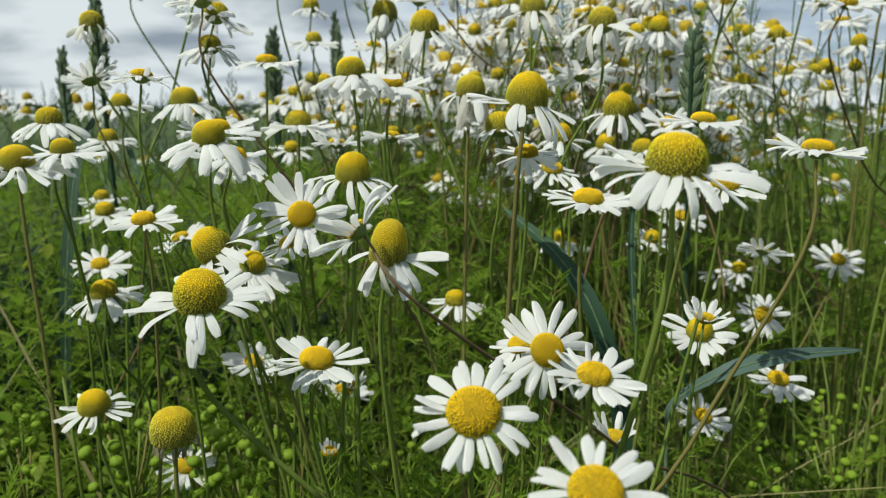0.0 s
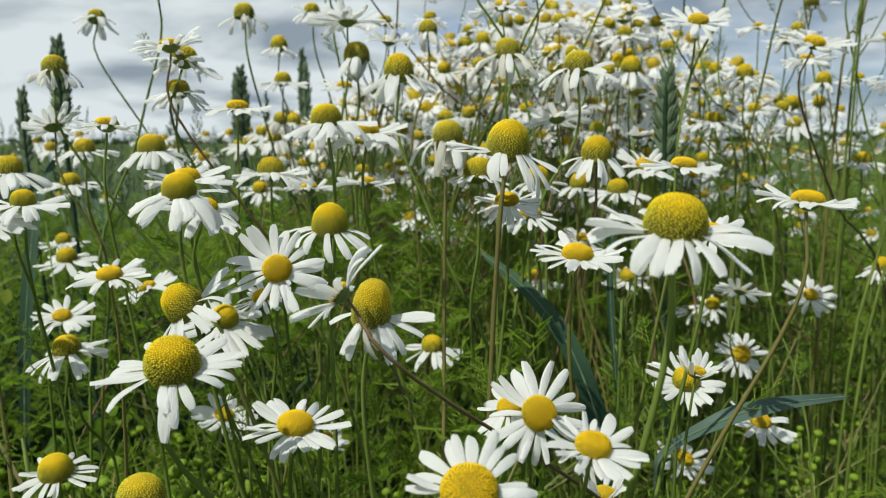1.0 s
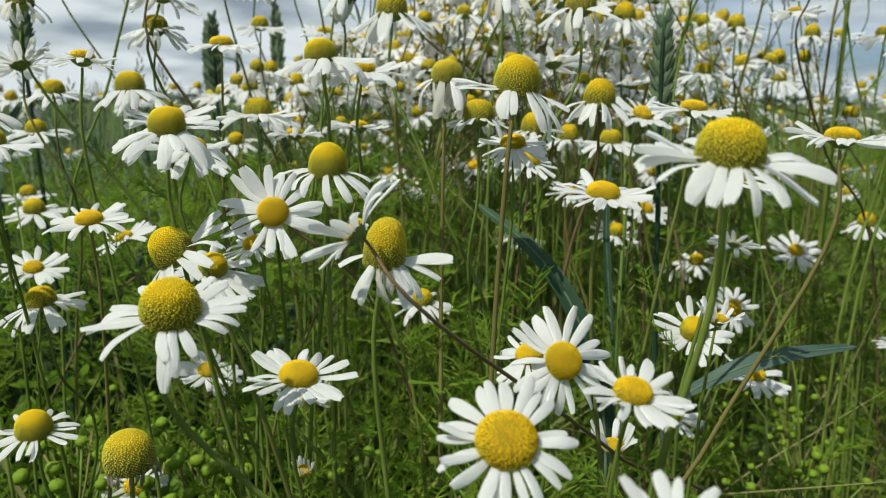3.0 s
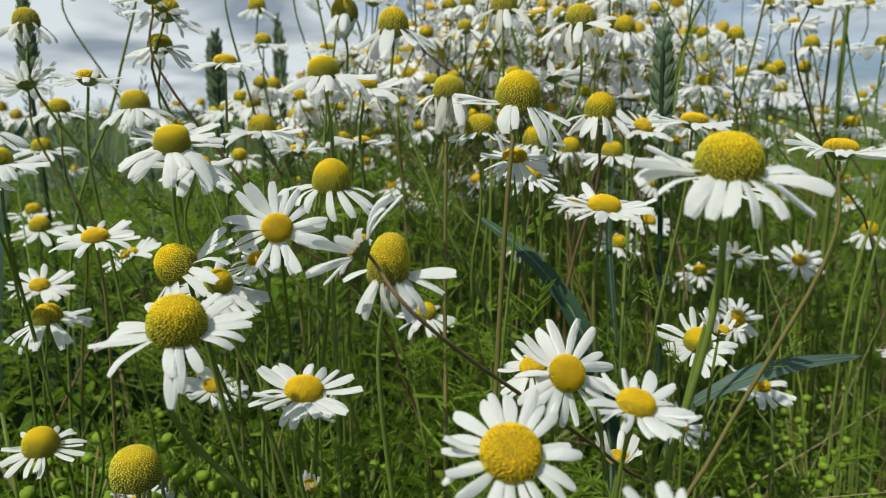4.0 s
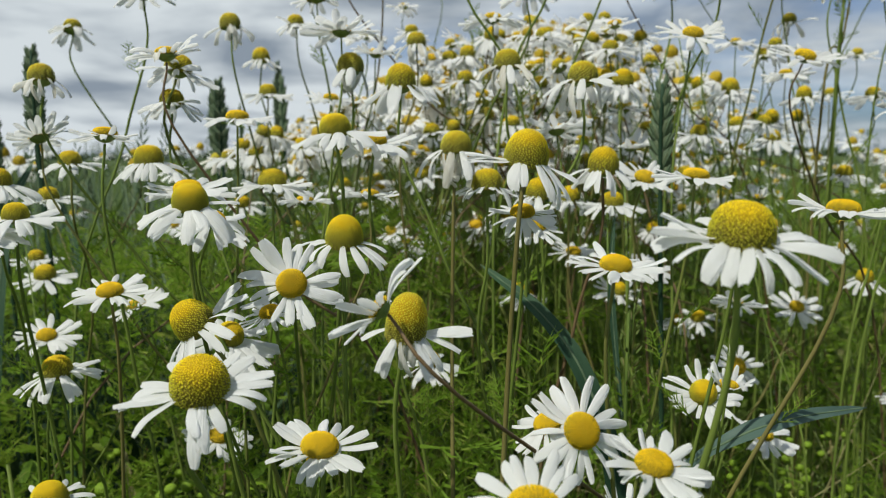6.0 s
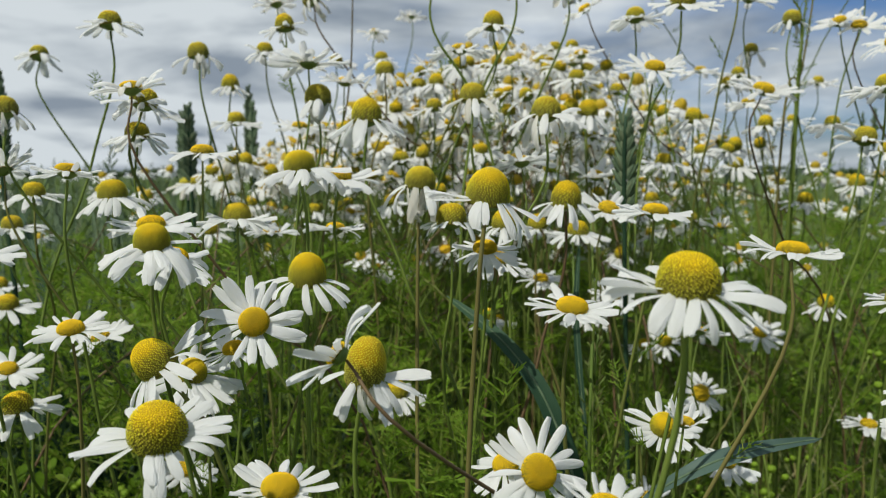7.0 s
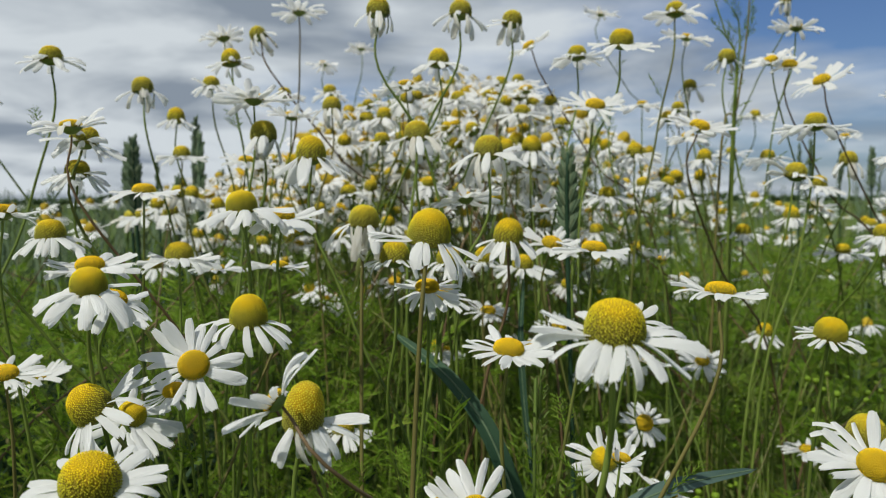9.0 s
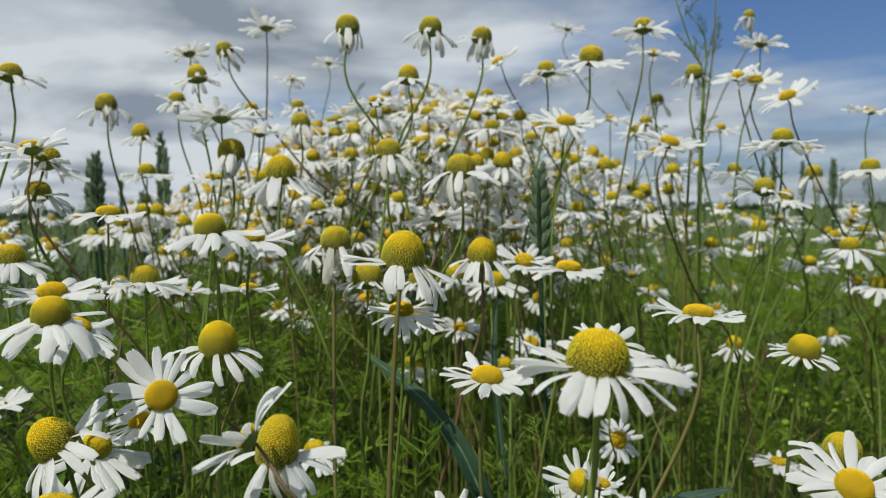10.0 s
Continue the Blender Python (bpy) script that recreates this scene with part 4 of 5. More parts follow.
bloom("cone", (-0.0531, 0.2384, 0.4728), 10.6, (-.6, -.1, .75), 1.1, -55, (.06, .02), near=True, count=12, ragged=18, label="chamomile flower tipped over, cone turned aside, petals hanging to one side",
      rays=((0, -10, 1.15), (14, 0, 1.2), (-20, -24, 1.2), (-48, -36, 1.1), (-70, -46, 1.0), (212, -40, 1.2), (226, -46, 1.3), (242, -52, 1.2), (258, -56, 1.1), (198, -30, 0.9), (34, -6, 1.0)))
bloom("open", (-0.0276, 0.2416, 0.4805), 7.9, (.05, -.85, .5), 1.2, 0, (.02, .06), near=True, label="open chamomile flower facing outward, evenly spaced white petals")
bloom("wilt", (0.1561, 0.2288, 0.4577), 10.5, (.1, -.15, .98), 0.9, -20, (0, .02), near=True)
bloom("wilt", (-0.0648, 0.2353, 0.4211), 12.8, (0, -.1, 1), 0.42, -62, (0, .01), near=True, dry=True, count=16, label="spent chamomile head, bare olive dome with brown shrivelled petals")
bloom("cone", (0.0361, 0.2547, 0.5150), 12.2, (.12, -.05, 1), 1.15, -38, (-.03, .01), near=True, count=13, ragged=20, label="chamomile flower with a tall cone, narrow petals swept down sideways",
      rays=((162, -4, 1.15), (176, -8, 1.2), (190, -16, 1.2), (203, -26, 1.1), (236, -50, 1.0), (252, -56, 0.8), (298, -56, 1.2), (314, -50, 1.4), (330, -44, 1.2), (346, -38, 1.0), (60, -20, 0.8)))
bloom("cone", (-0.0142, 0.2513, 0.4931), 10.1, (.03, -.1, 1), 0.95, -50, (.01, .01), near=True, count=10, label="chamomile flower with a pointed golden cone and few drooping petals",
      rays=((184, -14, 0.95), (200, -32, 0.95), (216, -44, 0.9), (264, -62, 1.1), (300, -46, 1.1), (318, -38, 1.2), (335, -28, 1.1), (350, -20, 0.9), (160, -10, 0.8), (20, -14, 0.8)))
bloom("half", (0.0616, 0.2398, 0.4163), 6.6, (0, -.12, .97), 0.95, 58, (.03, .02), near=True)
bloom("open", (-0.0508, 0.2598, 0.4962), 7.7, (.2, -.25, .93), 1.2, -12, (.05, .02), near=True)
bloom("open", (-0.0628, 0.2852, 0.5038), 8.4, (0, -.22, .97), 1.1, 5, (0, .03), near=True)
bloom("open", (-0.0793, 0.2606, 0.4766), 7.2, (0, -.25, .97), 1.1, 4, (0, .02), near=True)
bloom("open", (0.0369, 0.2661, 0.4968), 7.2, (-.05, -.32, .94), 1.1, -8, (0, .01), near=True)
bloom("dome", (-0.1208, 0.2685, 0.4946), 10.5, (0, -.1, 1), 1.1, -20, (.02, 0), near=True)
bloom("half", (-0.0233, 0.2545, 0.4047), 5.2, (.05, -.1, 1), 0.62, 84, (.02, .02), near=True)
bloom("dome", (0.0917, 0.2628, 0.4422), 8.1, (-.1, -.6, .78), 1, 10, (0, .03), near=True)
bloom("dome", (-0.0176, 0.2775, 0.5223), 9.2, (-.1, -.05, 1), 1.1, -28, (.01, .01), near=True)
bloom("open", (-0.0372, 0.2697, 0.4679), 6.4, (-.2, -.3, .9), 1.1, -5, (.02, .02), near=True)
bloom("dome", (-0.1097, 0.2760, 0.4975), 7.4, (0, -.08, 1), 1.3, -10, (.01, .02), near=True)
bloom("open", (-0.0847, 0.2803, 0.5200), 7.2, (.03, .12, 1), 0.9, -6, (0, .02), near=True)
bloom("dome", (-0.0489, 0.2709, 0.4615), 8.3, (.25, -.4, .85), 1.4, -10, (.03, .03), near=True)
bloom("dome", (-0.1009, 0.2652, 0.4164), 10.2, (-.05, -.25, .97), 0.75, -8, (.05, .02), near=True)
bloom("open", (0.0956, 0.2834, 0.5066), 8.2, (.1, -.06, 1), 1.1, 0, (-.01, .02), near=True)
bloom("dome", (0.1723, 0.2678, 0.4792), 10.5, (.03, -.25, .97), 0.65, -6, (-.01, .01), near=True, label="chamomile flower with a fat dome and short white petals")
bloom("open", (-0.0059, 0.2926, 0.5183), 7.9, (.08, -.2, .97), 1.3, -5, (.04, .02), near=True)
bloom("wilt", (0.0206, 0.2978, 0.5173), 10.0, (.05, 0, 1), 1.2, -80, (0, 0), near=True, label="faded chamomile head, pale olive dome with hanging papery petals")
bloom("dome", (0.0307, 0.2979, 0.5051), 10.2, (0, .05, 1), 0.8, -20, (0, 0))
bloom("dome", (-0.1258, 0.3014, 0.5068), 9.0, (0, -.05, 1), 1.2, -35, (0, .02))
bloom("dome", (-0.0790, 0.3036, 0.5137), 9.2, (-.03, -.05, 1), 1.1, -30, (.01, .02))
bloom("open", (-0.0515, 0.3113, 0.5266), 7.6, (.05, -.08, 1), 1.3, -4, (.01, .02))
bloom("dome", (-0.1094, 0.2976, 0.4462), 9.4, (-.15, -.1, 1), 1.2, -32, (.02, .02))
bloom("dome", (-0.0403, 0.3086, 0.5058), 9.2, (0, .04, 1), 1.2, -8, (0, .01))
bloom("cone", (0.0736, 0.3114, 0.5115), 10.7, (0, -.12, 1), 1, -40, (.02, .02), brown=True)
bloom("open", (-0.0760, 0.3193, 0.5481), 7.7, (-.1, .1, .97), 1.5, 22, (.07, .03), count=15, ragged=20, brown=True)
bloom("wilt", (0.0695, 0.3256, 0.5427), 10.8, (.03, 0, 1), 1.4, -30, (-.03, .02))
bloom("open", (-0.0079, 0.3183, 0.4998), 6.7, (.05, .12, 1), 1.4, 4, (.03, .02))
bloom("open", (0.0522, 0.3243, 0.4879), 8.1, (.1, -.35, .92), 1.1, -8, (0, .01))
bloom("cone", (0.0038, 0.3341, 0.5421), 11.1, (0, .02, 1), 1.2, -50, (0, .02))
bloom("dome", (-0.0756, 0.3360, 0.5462), 9.9, (.2, .1, .97), 1.2, -20, (.05, .03))
bloom("wilt", (-0.1251, 0.3391, 0.5432), 9.2, (-.15, .1, 1), 1, -45, (.08, .02))
bloom("dome", (-0.0794, 0.3389, 0.5346), 8.7, (0, .05, 1), 1.2, -38, (.02, .03))
bloom("open", (-0.1275, 0.3405, 0.5210), 7.5, (-.3, .25, .92), 1.3, 12, (.09, .02))
bloom("open", (-0.0921, 0.3227, 0.3683), 8.4, (.15, -.4, .9), 1.1, 5, (0, .03))
bloom("wilt", (0.0469, 0.3574, 0.5511), 10.5, (0, .03, 1), 1.3, -40, (.02, .03))
bloom("cone", (0.0591, 0.3541, 0.5000), 9.8, (0, -.05, 1), 1, -40, (0, 0))
bloom("half", (-0.0272, 0.3370, 0.3974), 7.0, (.2, -.1, .97), 0.9, 60, (.02, .02))
bloom("open", (-0.0979, 0.3468, 0.4574), 7.0, (-.3, -.15, .94), 1.5, 5, (.02, .02))
bloom("open", (-0.0675, 0.3396, 0.4066), 7.7, (.3, -.3, .9), 1.4, 5, (.02, .03))
bloom("open", (-0.1320, 0.3472, 0.4460), 7.3, (.1, -.35, .93), 1.4, 6, (0, .02))
bloom("open", (0.0684, 0.3643, 0.5237), 7.6, (-.05, .3, .95), 1.7, 2, (.01, .03))
bloom("open", (0.1521, 0.3452, 0.3983), 9.0, (.1, -.3, .95), 1.2, 0, (0, .02))
bloom("dome", (-0.1259, 0.3644, 0.5128), 8.6, (0, -.05, 1), 1.2, -22, (.04, .02))
bloom("open", (-0.0344, 0.3627, 0.4956), 7.2, (0, .1, 1), 1.3, 8, (0, .02))
bloom("open", (0.1081, 0.3693, 0.5038), 9.0, (.1, -.45, .88), 1.2, 10, (.01, .02))
bloom("open", (-0.0201, 0.3967, 0.5679), 8.8, (0, .15, 1), 1.7, 5, (0, .02))
bloom("wilt", (0.0349, 0.3940, 0.6088), 10.6, (0, .05, 1), 1.1, -78, (.02, .03))
bloom("dome", (-0.1090, 0.4162, 0.5883), 10.1, (-.05, .1, 1), 1.2, -25, (.03, .02))
bloom("wilt", (-0.0162, 0.3957, 0.5538), 11.7, (0, .05, 1), 1.2, -78, (0, .02))
bloom("open", (0.1556, 0.3807, 0.4467), 6.2, (.3, .3, .85), 1.8, 5, (.02, .03))
bloom("dome", (0.0163, 0.3762, 0.4251), 9.8, (0, -.15, .98), 1.2, -22, (.01, .02))
bloom("open", (0.1944, 0.4025, 0.5589), 9.9, (.1, -.4, .9), 1.4, 10, (.09, .05), brown=True)
bloom("dome", (0.1514, 0.3981, 0.5996), 11.5, (0, -.3, .95), 1.2, -8, (0, .03))
bloom("open", (0.1353, 0.3898, 0.5669), 9.2, (0, -.4, .92), 1.45, 8, (.02, .04))
bloom("wilt", (0.0748, 0.4057, 0.6123), 10.6, (.1, .05, 1), 1.2, -65, (-.03, .03))
bloom("open", (0.1353, 0.3870, 0.3652), 9.2, (.3, -.4, .86), 1.2, 4, (0, .02))
bloom("dome", (0.1065, 0.4111, 0.4921), 10.3, (0, -.1, 1), 1.2, -10, (0, .02))
bloom("open", (-0.0369, 0.3931, 0.3752), 9.9, (.2, .1, .97), 1.1, 10, (.02, .02))
bloom("open", (0.1665, 0.4014, 0.4113), 8.8, (0, -.85, .5), 1.1, 0, (0, .05))
bloom("dome", (0.2456, 0.3857, 0.5603), 10.5, (.05, 0, 1), 1.5, -12, (0, .05))
bloom("wilt", (0.2364, 0.3865, 0.5361), 10.5, (.2, 0, 1), 1.2, 5, (.02, .04))
bloom("cone", (0.0700, 0.4414, 0.5959), 10.7, (0, .05, 1), 1.2, -25, (.02, .02))
bloom("wilt", (-0.0791, 0.4622, 0.5820), 10.6, (-.1, .05, 1), 1.1, -50, (.05, .03))
bloom("open", (0.1238, 0.4401, 0.5178), 8.7, (0, -.2, .97), 1.5, 28, (.02, .02))
bloom("cone", (0.1177, 0.4349, 0.5515), 10.5, (0, -.1, 1), 1.2, -45, (0, .03))
bloom("wilt", (0.1089, 0.4410, 0.6167), 10.6, (.1, .05, 1), 1.2, -65, (-.06, .03))
bloom("half", (0.1839, 0.4222, 0.4918), 5.9, (.1, -.1, 1), 1, 65, (-.03, .03))
bloom("dome", (-0.1667, 0.4351, 0.4582), 10.0, (0, -.25, .97), 1.2, -8, (.02, .02))
bloom("open", (0.0552, 0.4572, 0.5839), 9.2, (0, .02, 1), 1.5, -8, (0, .03))
bloom("dome", (0.3006, 0.4060, 0.5054), 10.5, (0, 0, 1), 1.3, -35, (0, .04))
bloom("dome", (-0.1689, 0.4508, 0.4953), 9.9, (0, -.05, 1), 1.3, -12, (0, .02))
bloom("open", (0.2754, 0.4249, 0.5862), 9.2, (-.5, -.2, .85), 1.5, 4, (.12, .05), brown=True, label="open chamomile flower tilted sideways on a dark curved stem")
bloom("open", (0.1394, 0.4549, 0.4530), 8.3, (.1, -.5, .86), 1.3, 0, (0, .03))
bloom("cone", (-0.0373, 0.4870, 0.6014), 10.5, (-.1, .05, 1), 1, -30, (.04, .03))
bloom("wilt", (0.0170, 0.4825, 0.5763), 10.5, (0, 0, 1), 1.2, -35, (0, .03))
bloom("cone", (0.0986, 0.4639, 0.4924), 10.5, (0, -.1, 1), 1, -45, (0, .02))
bloom("dome", (0.2041, 0.4514, 0.6274), 10.6, (.05, 0, 1), 1.3, -8, (-.03, .03))
bloom("open", (-0.0305, 0.4961, 0.5460), 8.7, (.1, -.15, 1), 1.5, -4, (0, .03))
bloom("dome", (0.1261, 0.4627, 0.4403), 9.4, (.1, -.3, .9), 1.3, -5, (0, .03))
bloom("dome", (0.1535, 0.4685, 0.6054), 10.5, (0, .05, 1), 1.3, -12, (0, .03))
bloom("dome", (0.3306, 0.4281, 0.5485), 10.5, (0, .05, 1), 1.5, -12, (.03, .04))
bloom("open", (0.2937, 0.4568, 0.3738), 9.4, (.05, -.1, 1), 1.4, -3, (0, .03))
bloom("open", (-0.0051, 0.5088, 0.5723), 8.7, (.1, -.05, 1), 1.4, 18, (0, .03))
bloom("open", (0.1049, 0.4801, 0.4593), 8.7, (.1, -.3, .95), 1.3, 5, (0, .03))
bloom("dome", (-0.0658, 0.4986, 0.5503), 9.5, (0, -.05, 1), 1.3, -12, (.03, .03))
bloom("open", (0.2425, 0.4883, 0.4229), 8.7, (-.1, -.6, .78), 1.5, 2, (.02, .03))
bloom("dome", (-0.1846, 0.5410, 0.5911), 10.7, (-.1, .3, .95), 1.1, -45, (.09, .03))
bloom("open", (0.2837, 0.4669, 0.6017), 8.7, (-.2, -.4, .88), 1.5, 10, (.12, .05), brown=True)
bloom("open", (0.2726, 0.4694, 0.6042), 8.7, (-.4, -.2, .9), 1.4, 12, (.1, .05))
bloom("dome", (0.3554, 0.4496, 0.4796), 10.5, (0, -.1, 1), 1.3, -15, (0, .04))
bloom("dome", (-0.0533, 0.5378, 0.5947), 9.9, (-.1, 0, 1), 1.3, -25, (.04, .03))
bloom("cone", (0.1994, 0.4939, 0.5531), 10.0, (0, 0, 1), 1.2, -25, (.02, .04))
bloom("dome", (0.1826, 0.4963, 0.5269), 10.0, (0, -.1, 1), 1.4, -20, (0, .04))
bloom("wilt", (-0.0260, 0.5436, 0.6260), 10.4, (-.4, .25, .88), 1.2, -50, (.12, .04), brown=True)
bloom("dome", (0.3133, 0.4798, 0.5330), 10.1, (.05, -.15, 1), 1.3, -12, (0, .03))
bloom("wilt", (0.3294, 0.4748, 0.5475), 10.5, (0, 0, 1), 1.2, -50, (0, .04))
bloom("wilt", (0.2582, 0.4929, 0.6106), 10.5, (.1, 0, 1), 1, -40, (.02, .04))
bloom("cone", (0.1252, 0.5187, 0.5563), 10.5, (0, 0, 1), 1.2, -40, (0, .04))
bloom("open", (-0.0002, 0.5440, 0.6403), 8.8, (0, .1, 1), 1.7, 8, (.01, .03), brown=True)
bloom("cone", (0.2691, 0.5403, 0.5526), 9.9, (0, -.05, 1), 1.2, -45, (.02, .03))
bloom("cone", (-0.0773, 0.5597, 0.5772), 11.0, (0, 0, 1), 1, -30, (.03, .03))
bloom("dome", (0.0505, 0.5440, 0.5625), 10.0, (0, 0, 1), 1.3, -30, (0, .04))
bloom("cone", (0.1341, 0.5261, 0.5614), 10.0, (0, 0, 1), 1.2, -40, (0, .04))
bloom("dome", (0.1373, 0.5263, 0.5792), 10.0, (0, 0, 1), 1.5, -15, (0, .04))
bloom("cone", (0.3007, 0.4884, 0.5138), 10.0, (0, 0, 1), 1.2, -40, (0, .04))
bloom("cone", (0.2842, 0.4885, 0.4410), 10.0, (0, -.2, 1), 1.2, -35, (0, .03))
bloom("open", (-0.0483, 0.5669, 0.6275), 8.7, (-.2, .2, .96), 1.4, 12, (.06, .03))
bloom("open", (0.1452, 0.5382, 0.6222), 8.7, (-.55, -.1, .82), 1.6, 8, (.14, .04), brown=True)
bloom("open", (0.3114, 0.5033, 0.6317), 8.7, (.15, .05, 1), 1.7, 4, (0, .04))
bloom("open", (0.2657, 0.5584, 0.5669), 8.7, (0, 0, 1), 1.7, -10, (0, .04))
bloom("dome", (0.0426, 0.5657, 0.5776), 10.0, (0, 0, 1), 1.3, -25, (0, .03))
bloom("cone", (0.0538, 0.5634, 0.5801), 10.0, (0, 0, 1), 1.1, -50, (0, .03))
bloom("dome", (0.1018, 0.5537, 0.5906), 10.0, (0, 0, 1), 1.5, -12, (.02, .04))
bloom("dome", (0.2816, 0.5112, 0.5027), 10.0, (0, -.1, 1), 1.3, -25, (0, .04))
bloom("dome", (-0.2147, 0.5430, 0.4539), 9.6, (0, -.1, 1), 1.2, -10, (0, .02))
bloom("dome", (0.2036, 0.5408, 0.4077), 9.7, (-.1, -.3, .9), 1.2, -15, (0, .03))
bloom("dome", (0.2634, 0.5677, 0.5256), 10.5, (0, -.15, 1), 1.5, -15, (.01, .03))
bloom("cone", (0.2685, 0.5811, 0.5398), 10.7, (.1, -.05, 1), 1.2, -40, (0, .03))
bloom("dome", (0.3567, 0.5153, 0.4887), 10.0, (0, -.1, 1), 1.5, -8, (0, .04))
bloom("dome", (0.2420, 0.5848, 0.5574), 10.0, (0, 0, 1), 1.4, -20, (0, .04))
bloom("cone", (0.0878, 0.5604, 0.4248), 10.0, (0, -.1, 1), 1.3, -30, (0, .04))
bloom("cone", (0.2167, 0.5793, 0.5271), 10.0, (0, 0, 1), 1.3, -40, (0, .04))
bloom("dome", (-0.1070, 0.6022, 0.5150), 9.7, (0, -.1, 1), 1.4, -10, (0, .02))
bloom("open", (0.2657, 0.5615, 0.6356), 8.7, (.1, -.1, 1), 1.8, 5, (.03, .04))
bloom("open", (0.4136, 0.5280, 0.5929), 8.7, (.1, -.1, 1), 1.7, 5, (.04, .04))
bloom("cone", (0.1020, 0.5960, 0.5744), 10.0, (0, 0, 1), 1.2, -40, (0, .04))
bloom("dome", (0.1521, 0.5864, 0.5973), 10.0, (0, 0, 1), 1.6, 5, (.01, .04))
bloom("dome", (0.1809, 0.5793, 0.5770), 10.0, (0, 0, 1), 1.4, -15, (-.04, .04))
bloom("dome", (0.3209, 0.5484, 0.5533), 10.0, (0, 0, 1), 1.4, -15, (0, .05))
bloom("dome", (0.2039, 0.5709, 0.5021), 10.0, (0, -.1, 1), 1.3, -20, (0, .04))
bloom("dome", (0.2091, 0.5899, 0.3949), 10.6, (-.1, -.3, .9), 1.2, -15, (0, .03))
bloom("wilt", (0.2797, 0.5839, 0.6062), 10.0, (0, 0, 1), 1.4, -40, (.02, .04))
bloom("dome", (0.0211, 0.6389, 0.6053), 10.0, (0, 0, 1), 1.2, -25, (.05, .03))
bloom("dome", (-0.0122, 0.6460, 0.6037), 10.0, (0, 0, 1), 1.5, -10, (.02, .04))
bloom("dome", (0.0732, 0.6262, 0.5702), 10.0, (0, 0, 1), 1.3, -20, (0, .04))
bloom("dome", (0.1452, 0.6127, 0.6100), 10.0, (0, 0, 1), 1.5, -10, (0, .05))
bloom("dome", (0.1035, 0.6122, 0.4112), 10.0, (0, -.2, 1), 1.2, -25, (0, .04))
bloom("dome", (0.2218, 0.6208, 0.5673), 10.0, (0, 0, 1), 1.4, -20, (0, .04))
bloom("dome", (0.2752, 0.6103, 0.5861), 10.0, (0, 0, 1), 1.4, -15, (0, .05))
bloom("dome", (0.2830, 0.6090, 0.5934), 10.0, (0, 0, 1), 1.4, -15, (0, .05))
bloom("cone", (0.0695, 0.6809, 0.5450), 10.0, (0, 0, 1), 1.2, -40, (0, .04))
bloom("dome", (0.1718, 0.6627, 0.6198), 10.0, (0, 0, 1), 1.5, -10, (0, .05))
bloom("dome", (0.0339, 0.6835, 0.4390), 10.0, (.1, -.1, 1), 1.4, -15, (.03, .04))
bloom("dome", (0.4656, 0.5948, 0.5074), 10.0, (0, 0, 1), 1.3, -10, (0, .05))
bloom("cone", (-0.0846, 0.7115, 0.4971), 10.0, (.1, -.1, 1), 1.6, -40, (0, .03))
bloom("dome", (0.0240, 0.6645, 0.4465), 10.0, (0, -.1, 1), 1.5, -25, (0, .04))
bloom("open", (0.2719, 0.6501, 0.6002), 8.7, (0, 0, 1), 1.7, -8, (0, .05))
bloom("dome", (0.4635, 0.6265, 0.5022), 10.0, (0, 0, 1), 1.5, -10, (0, .05))
bloom("dome", (0.4183, 0.6369, 0.5170), 10.0, (0, 0, 1), 1.3, -15, (0, .05))
bloom("wilt", (0.4163, 0.6804, 0.6962), 10.0, (0, 0, 1), 1.5, -60, (.02, .04))
bloom("open", (0.0206, 0.7848, 0.6486), 8.7, (0, .1, 1), 1.5, -20, (.06, .05))
bloom("open", (0.4793, 0.6839, 0.5786), 8.7, (0, 0, 1), 1.6, 0, (0, .05))
bloom("dome", (0.4103, 0.7155, 0.6007), 10.0, (0, -.1, 1), 1.6, -5, (0, .05))
bloom("dome", (0.3890, 0.7184, 0.5669), 10.0, (0, 0, 1), 1.5, -15, (0, .05))
bloom("open", (0.3037, 0.8276, 0.7128), 8.7, (.2, 0, 1), 2, 10, (.1, .05))
bloom("open", (0.0619, 0.8776, 0.6809), 8.7, (0, .15, 1), 1.6, 0, (0, .05))



def crowd(r, near, far):
    """A place in the crowd further back, thickest and tallest a little to the east."""
    y = near + (far - near) * r.random()
    az = r.gauss(9.5, 11) if r.random() < 0.78 else r.uniform(-30, 43)
    if (az < -7 or az > 22) and r.random() < 0.6:
        az = r.gauss(10, 7)
    tall = 8.6 * math.exp(-((az - 11) / 13) ** 2) + 0.6
    deep = -6.5 if r.random() < (0.6 if az > 16 else 0.3) else -1.2
    el = deep + (tall - deep) * r.random() ** 0.8
    axis = (r.gauss(0, 0.28), r.gauss(-0.2, 0.3), 1)
    return (y * math.tan(radians(az)), y, 0.515 + y * math.tan(radians(el))), r.choice(("dome", "dome", "cone", "cone", "open", "wilt", "dome")), axis


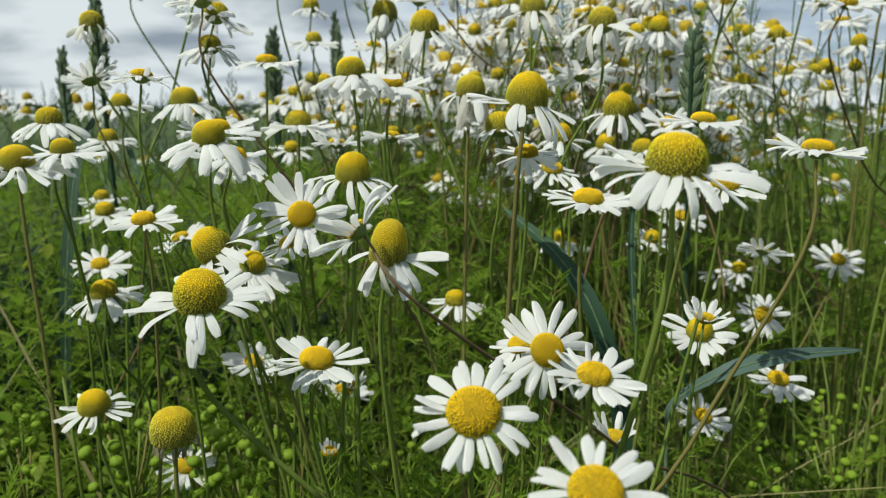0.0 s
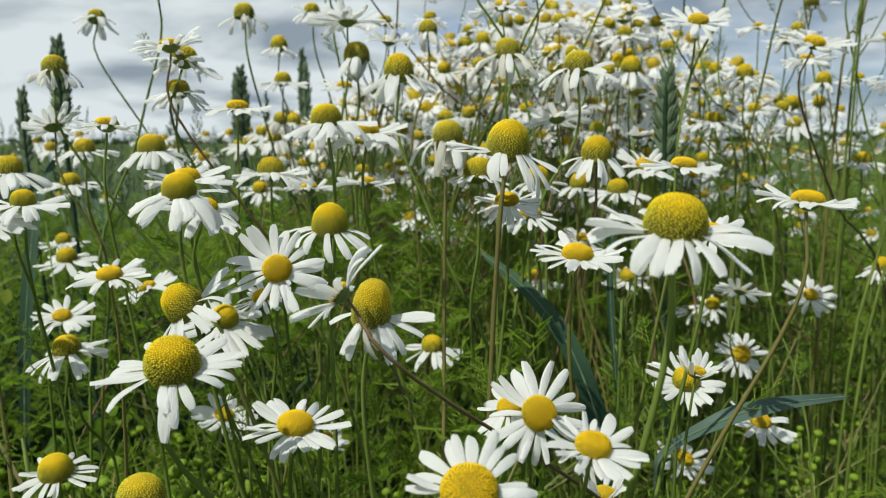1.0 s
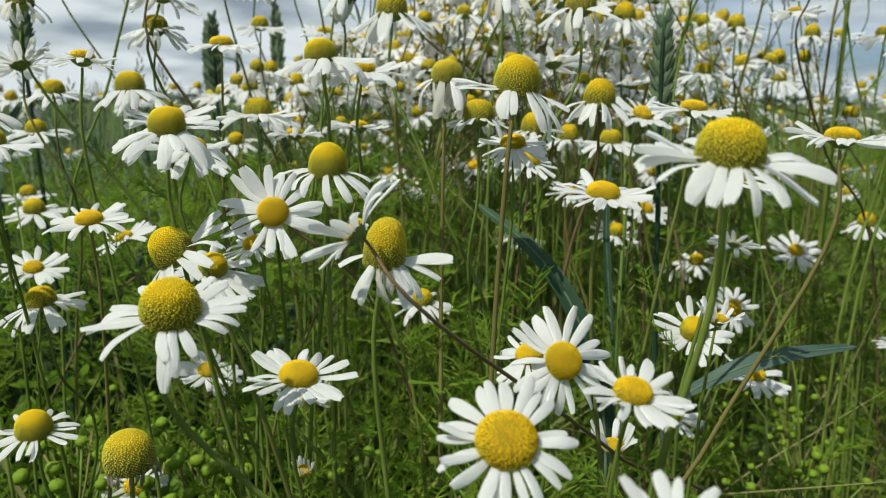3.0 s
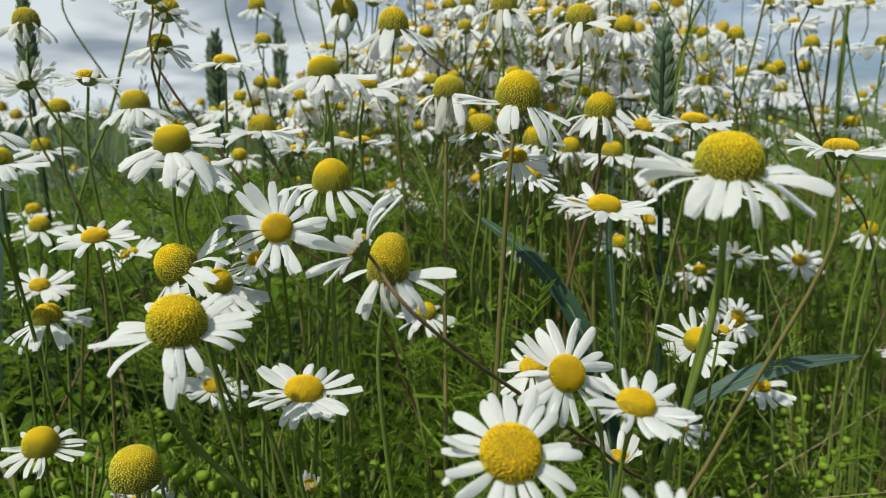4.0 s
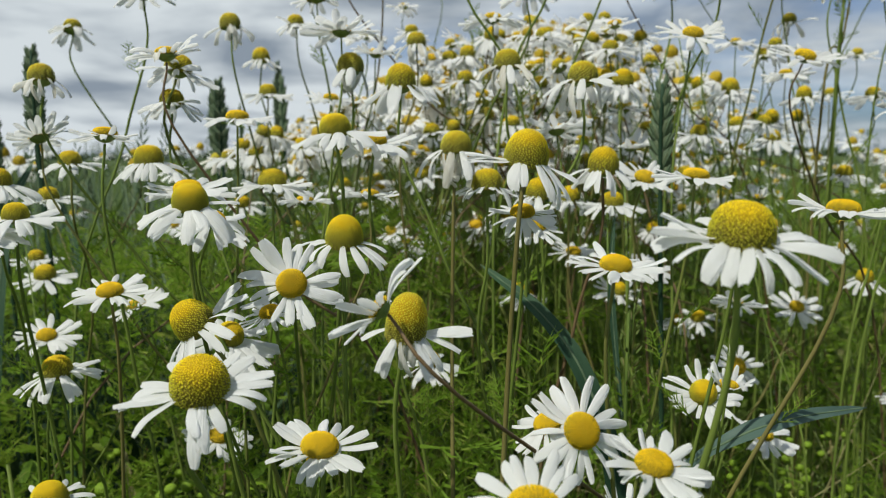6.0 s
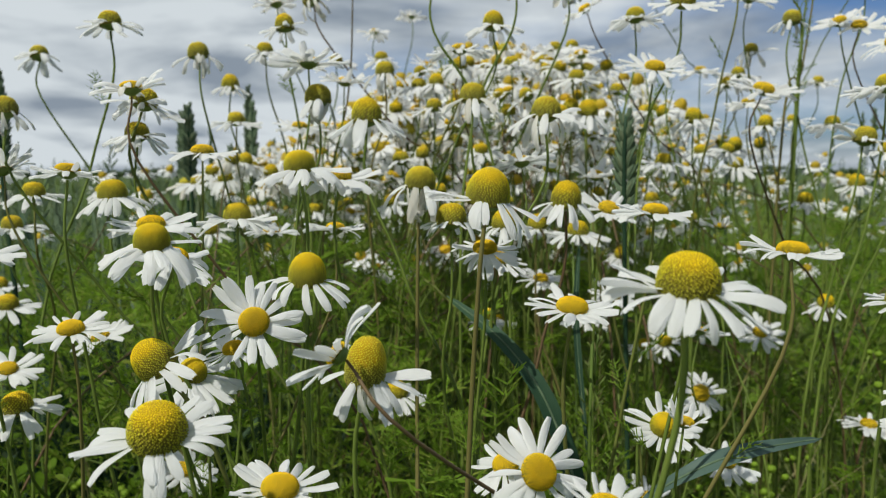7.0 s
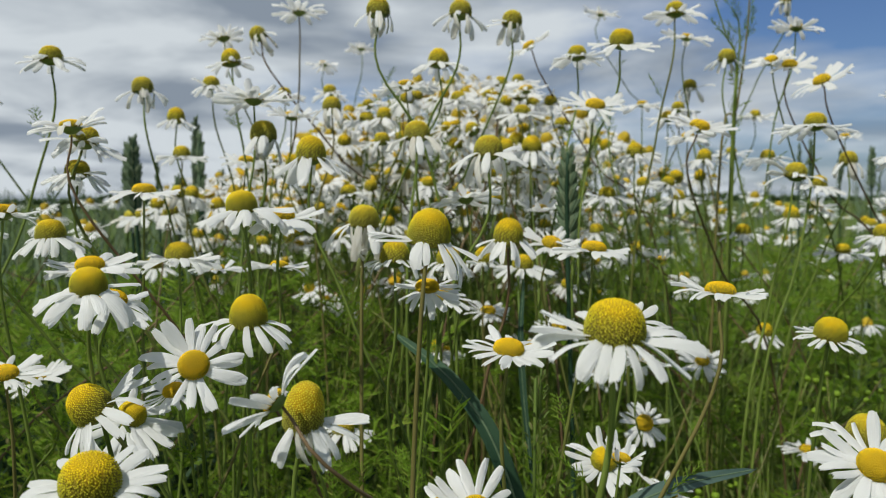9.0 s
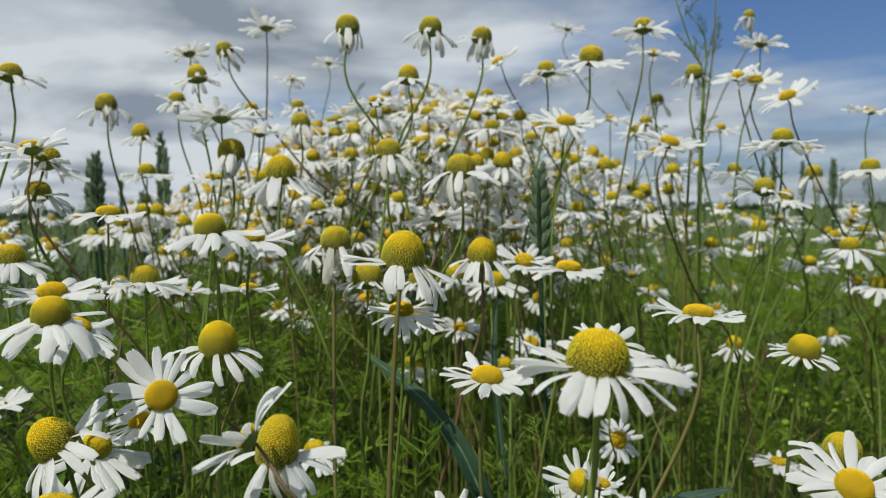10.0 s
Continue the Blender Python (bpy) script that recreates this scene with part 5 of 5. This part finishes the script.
def fill_blooms():
    r = random.Random(33)
    for _ in range(120):
        place, kind, axis = crowd(r, 0.52, 0.85)
        bloom(kind, place, r.uniform(8.2, 10.5), axis, 1.3, 0, (r.gauss(0, 0.1), r.gauss(0, 0.07)), whole=True, brown=r.random() < 0.3)


fill_blooms()


def crowd_behind():
    """The flowers behind those, past counting."""
    r = random.Random(35)
    heads = {k: [] for k in SHAPES}
    stems = []
    for i in range(1200):
        place, kind, axis = crowd(r, 0.62, 1.45)
        if i >= 900:
            # scattered ones further out, lower among the grass
            a, d = radians(r.uniform(-4, 75)), 0.8 + 1.8 * r.random()
            place = (d * math.sin(a), d * math.cos(a), r.uniform(0.40, 0.51))
        s = r.uniform(0.0082, 0.0105)
        m = Matrix.Translation(place) @ facing(axis, r.uniform(0, 6.28)) @ Matrix.Scale(s, 4)
        heads[kind].append(np.array(m))
        line = stem_line(m @ Vector((0, 0, -0.2)), axis, (r.gauss(0, 0.11), r.gauss(0, 0.08)), True)
        v, f = tube(smooth_line(line, 2), [0.00052] * (2 * len(line) - 1), 4)
        stems.append(([tuple(p) for p in v], triangles(f)))
    white, faded, gold, ripe, olive = [], [], [], [], []
    for k, ms in heads.items():
        if not ms:
            continue
        for i in range(3):
            v, f = crown_shape(k, 7 * i + 3, 4, 2)
            if ms[i::3]:
                (faded if k == "wilt" else white).append(spread(v, f, ms[i::3]))
        v, f = disc_shape(k, 36, 4, 8)
        {"open": gold, "half": gold, "wilt": olive}.get(k, ripe).append(spread(v, triangles(f), ms))
    stuff("crowd_petals", *joined(white), PETAL, "white petals of the crowd of chamomile flowers behind", "flower")
    stuff("crowd_faded_petals", *joined(faded), FADED, "limp faded petals among the crowd of chamomile flowers", "flower")
    stuff("crowd_gold_discs", *joined(gold), GOLD_FAR, "golden discs of open chamomile flowers in the crowd", "flower")
    stuff("crowd_ripe_discs", *joined(ripe), RIPE_FAR, "domed yellow discs of chamomile flowers in the crowd", "flower")
    stuff("crowd_olive_discs", *joined(olive), OLIVE_FAR, "olive discs of fading chamomile flowers in the crowd", "flower")
    stuff("crowd_stems", *joined(stems), STALK, "thin slanting stems of the crowd of chamomile flowers", "stem")


crowd_behind()
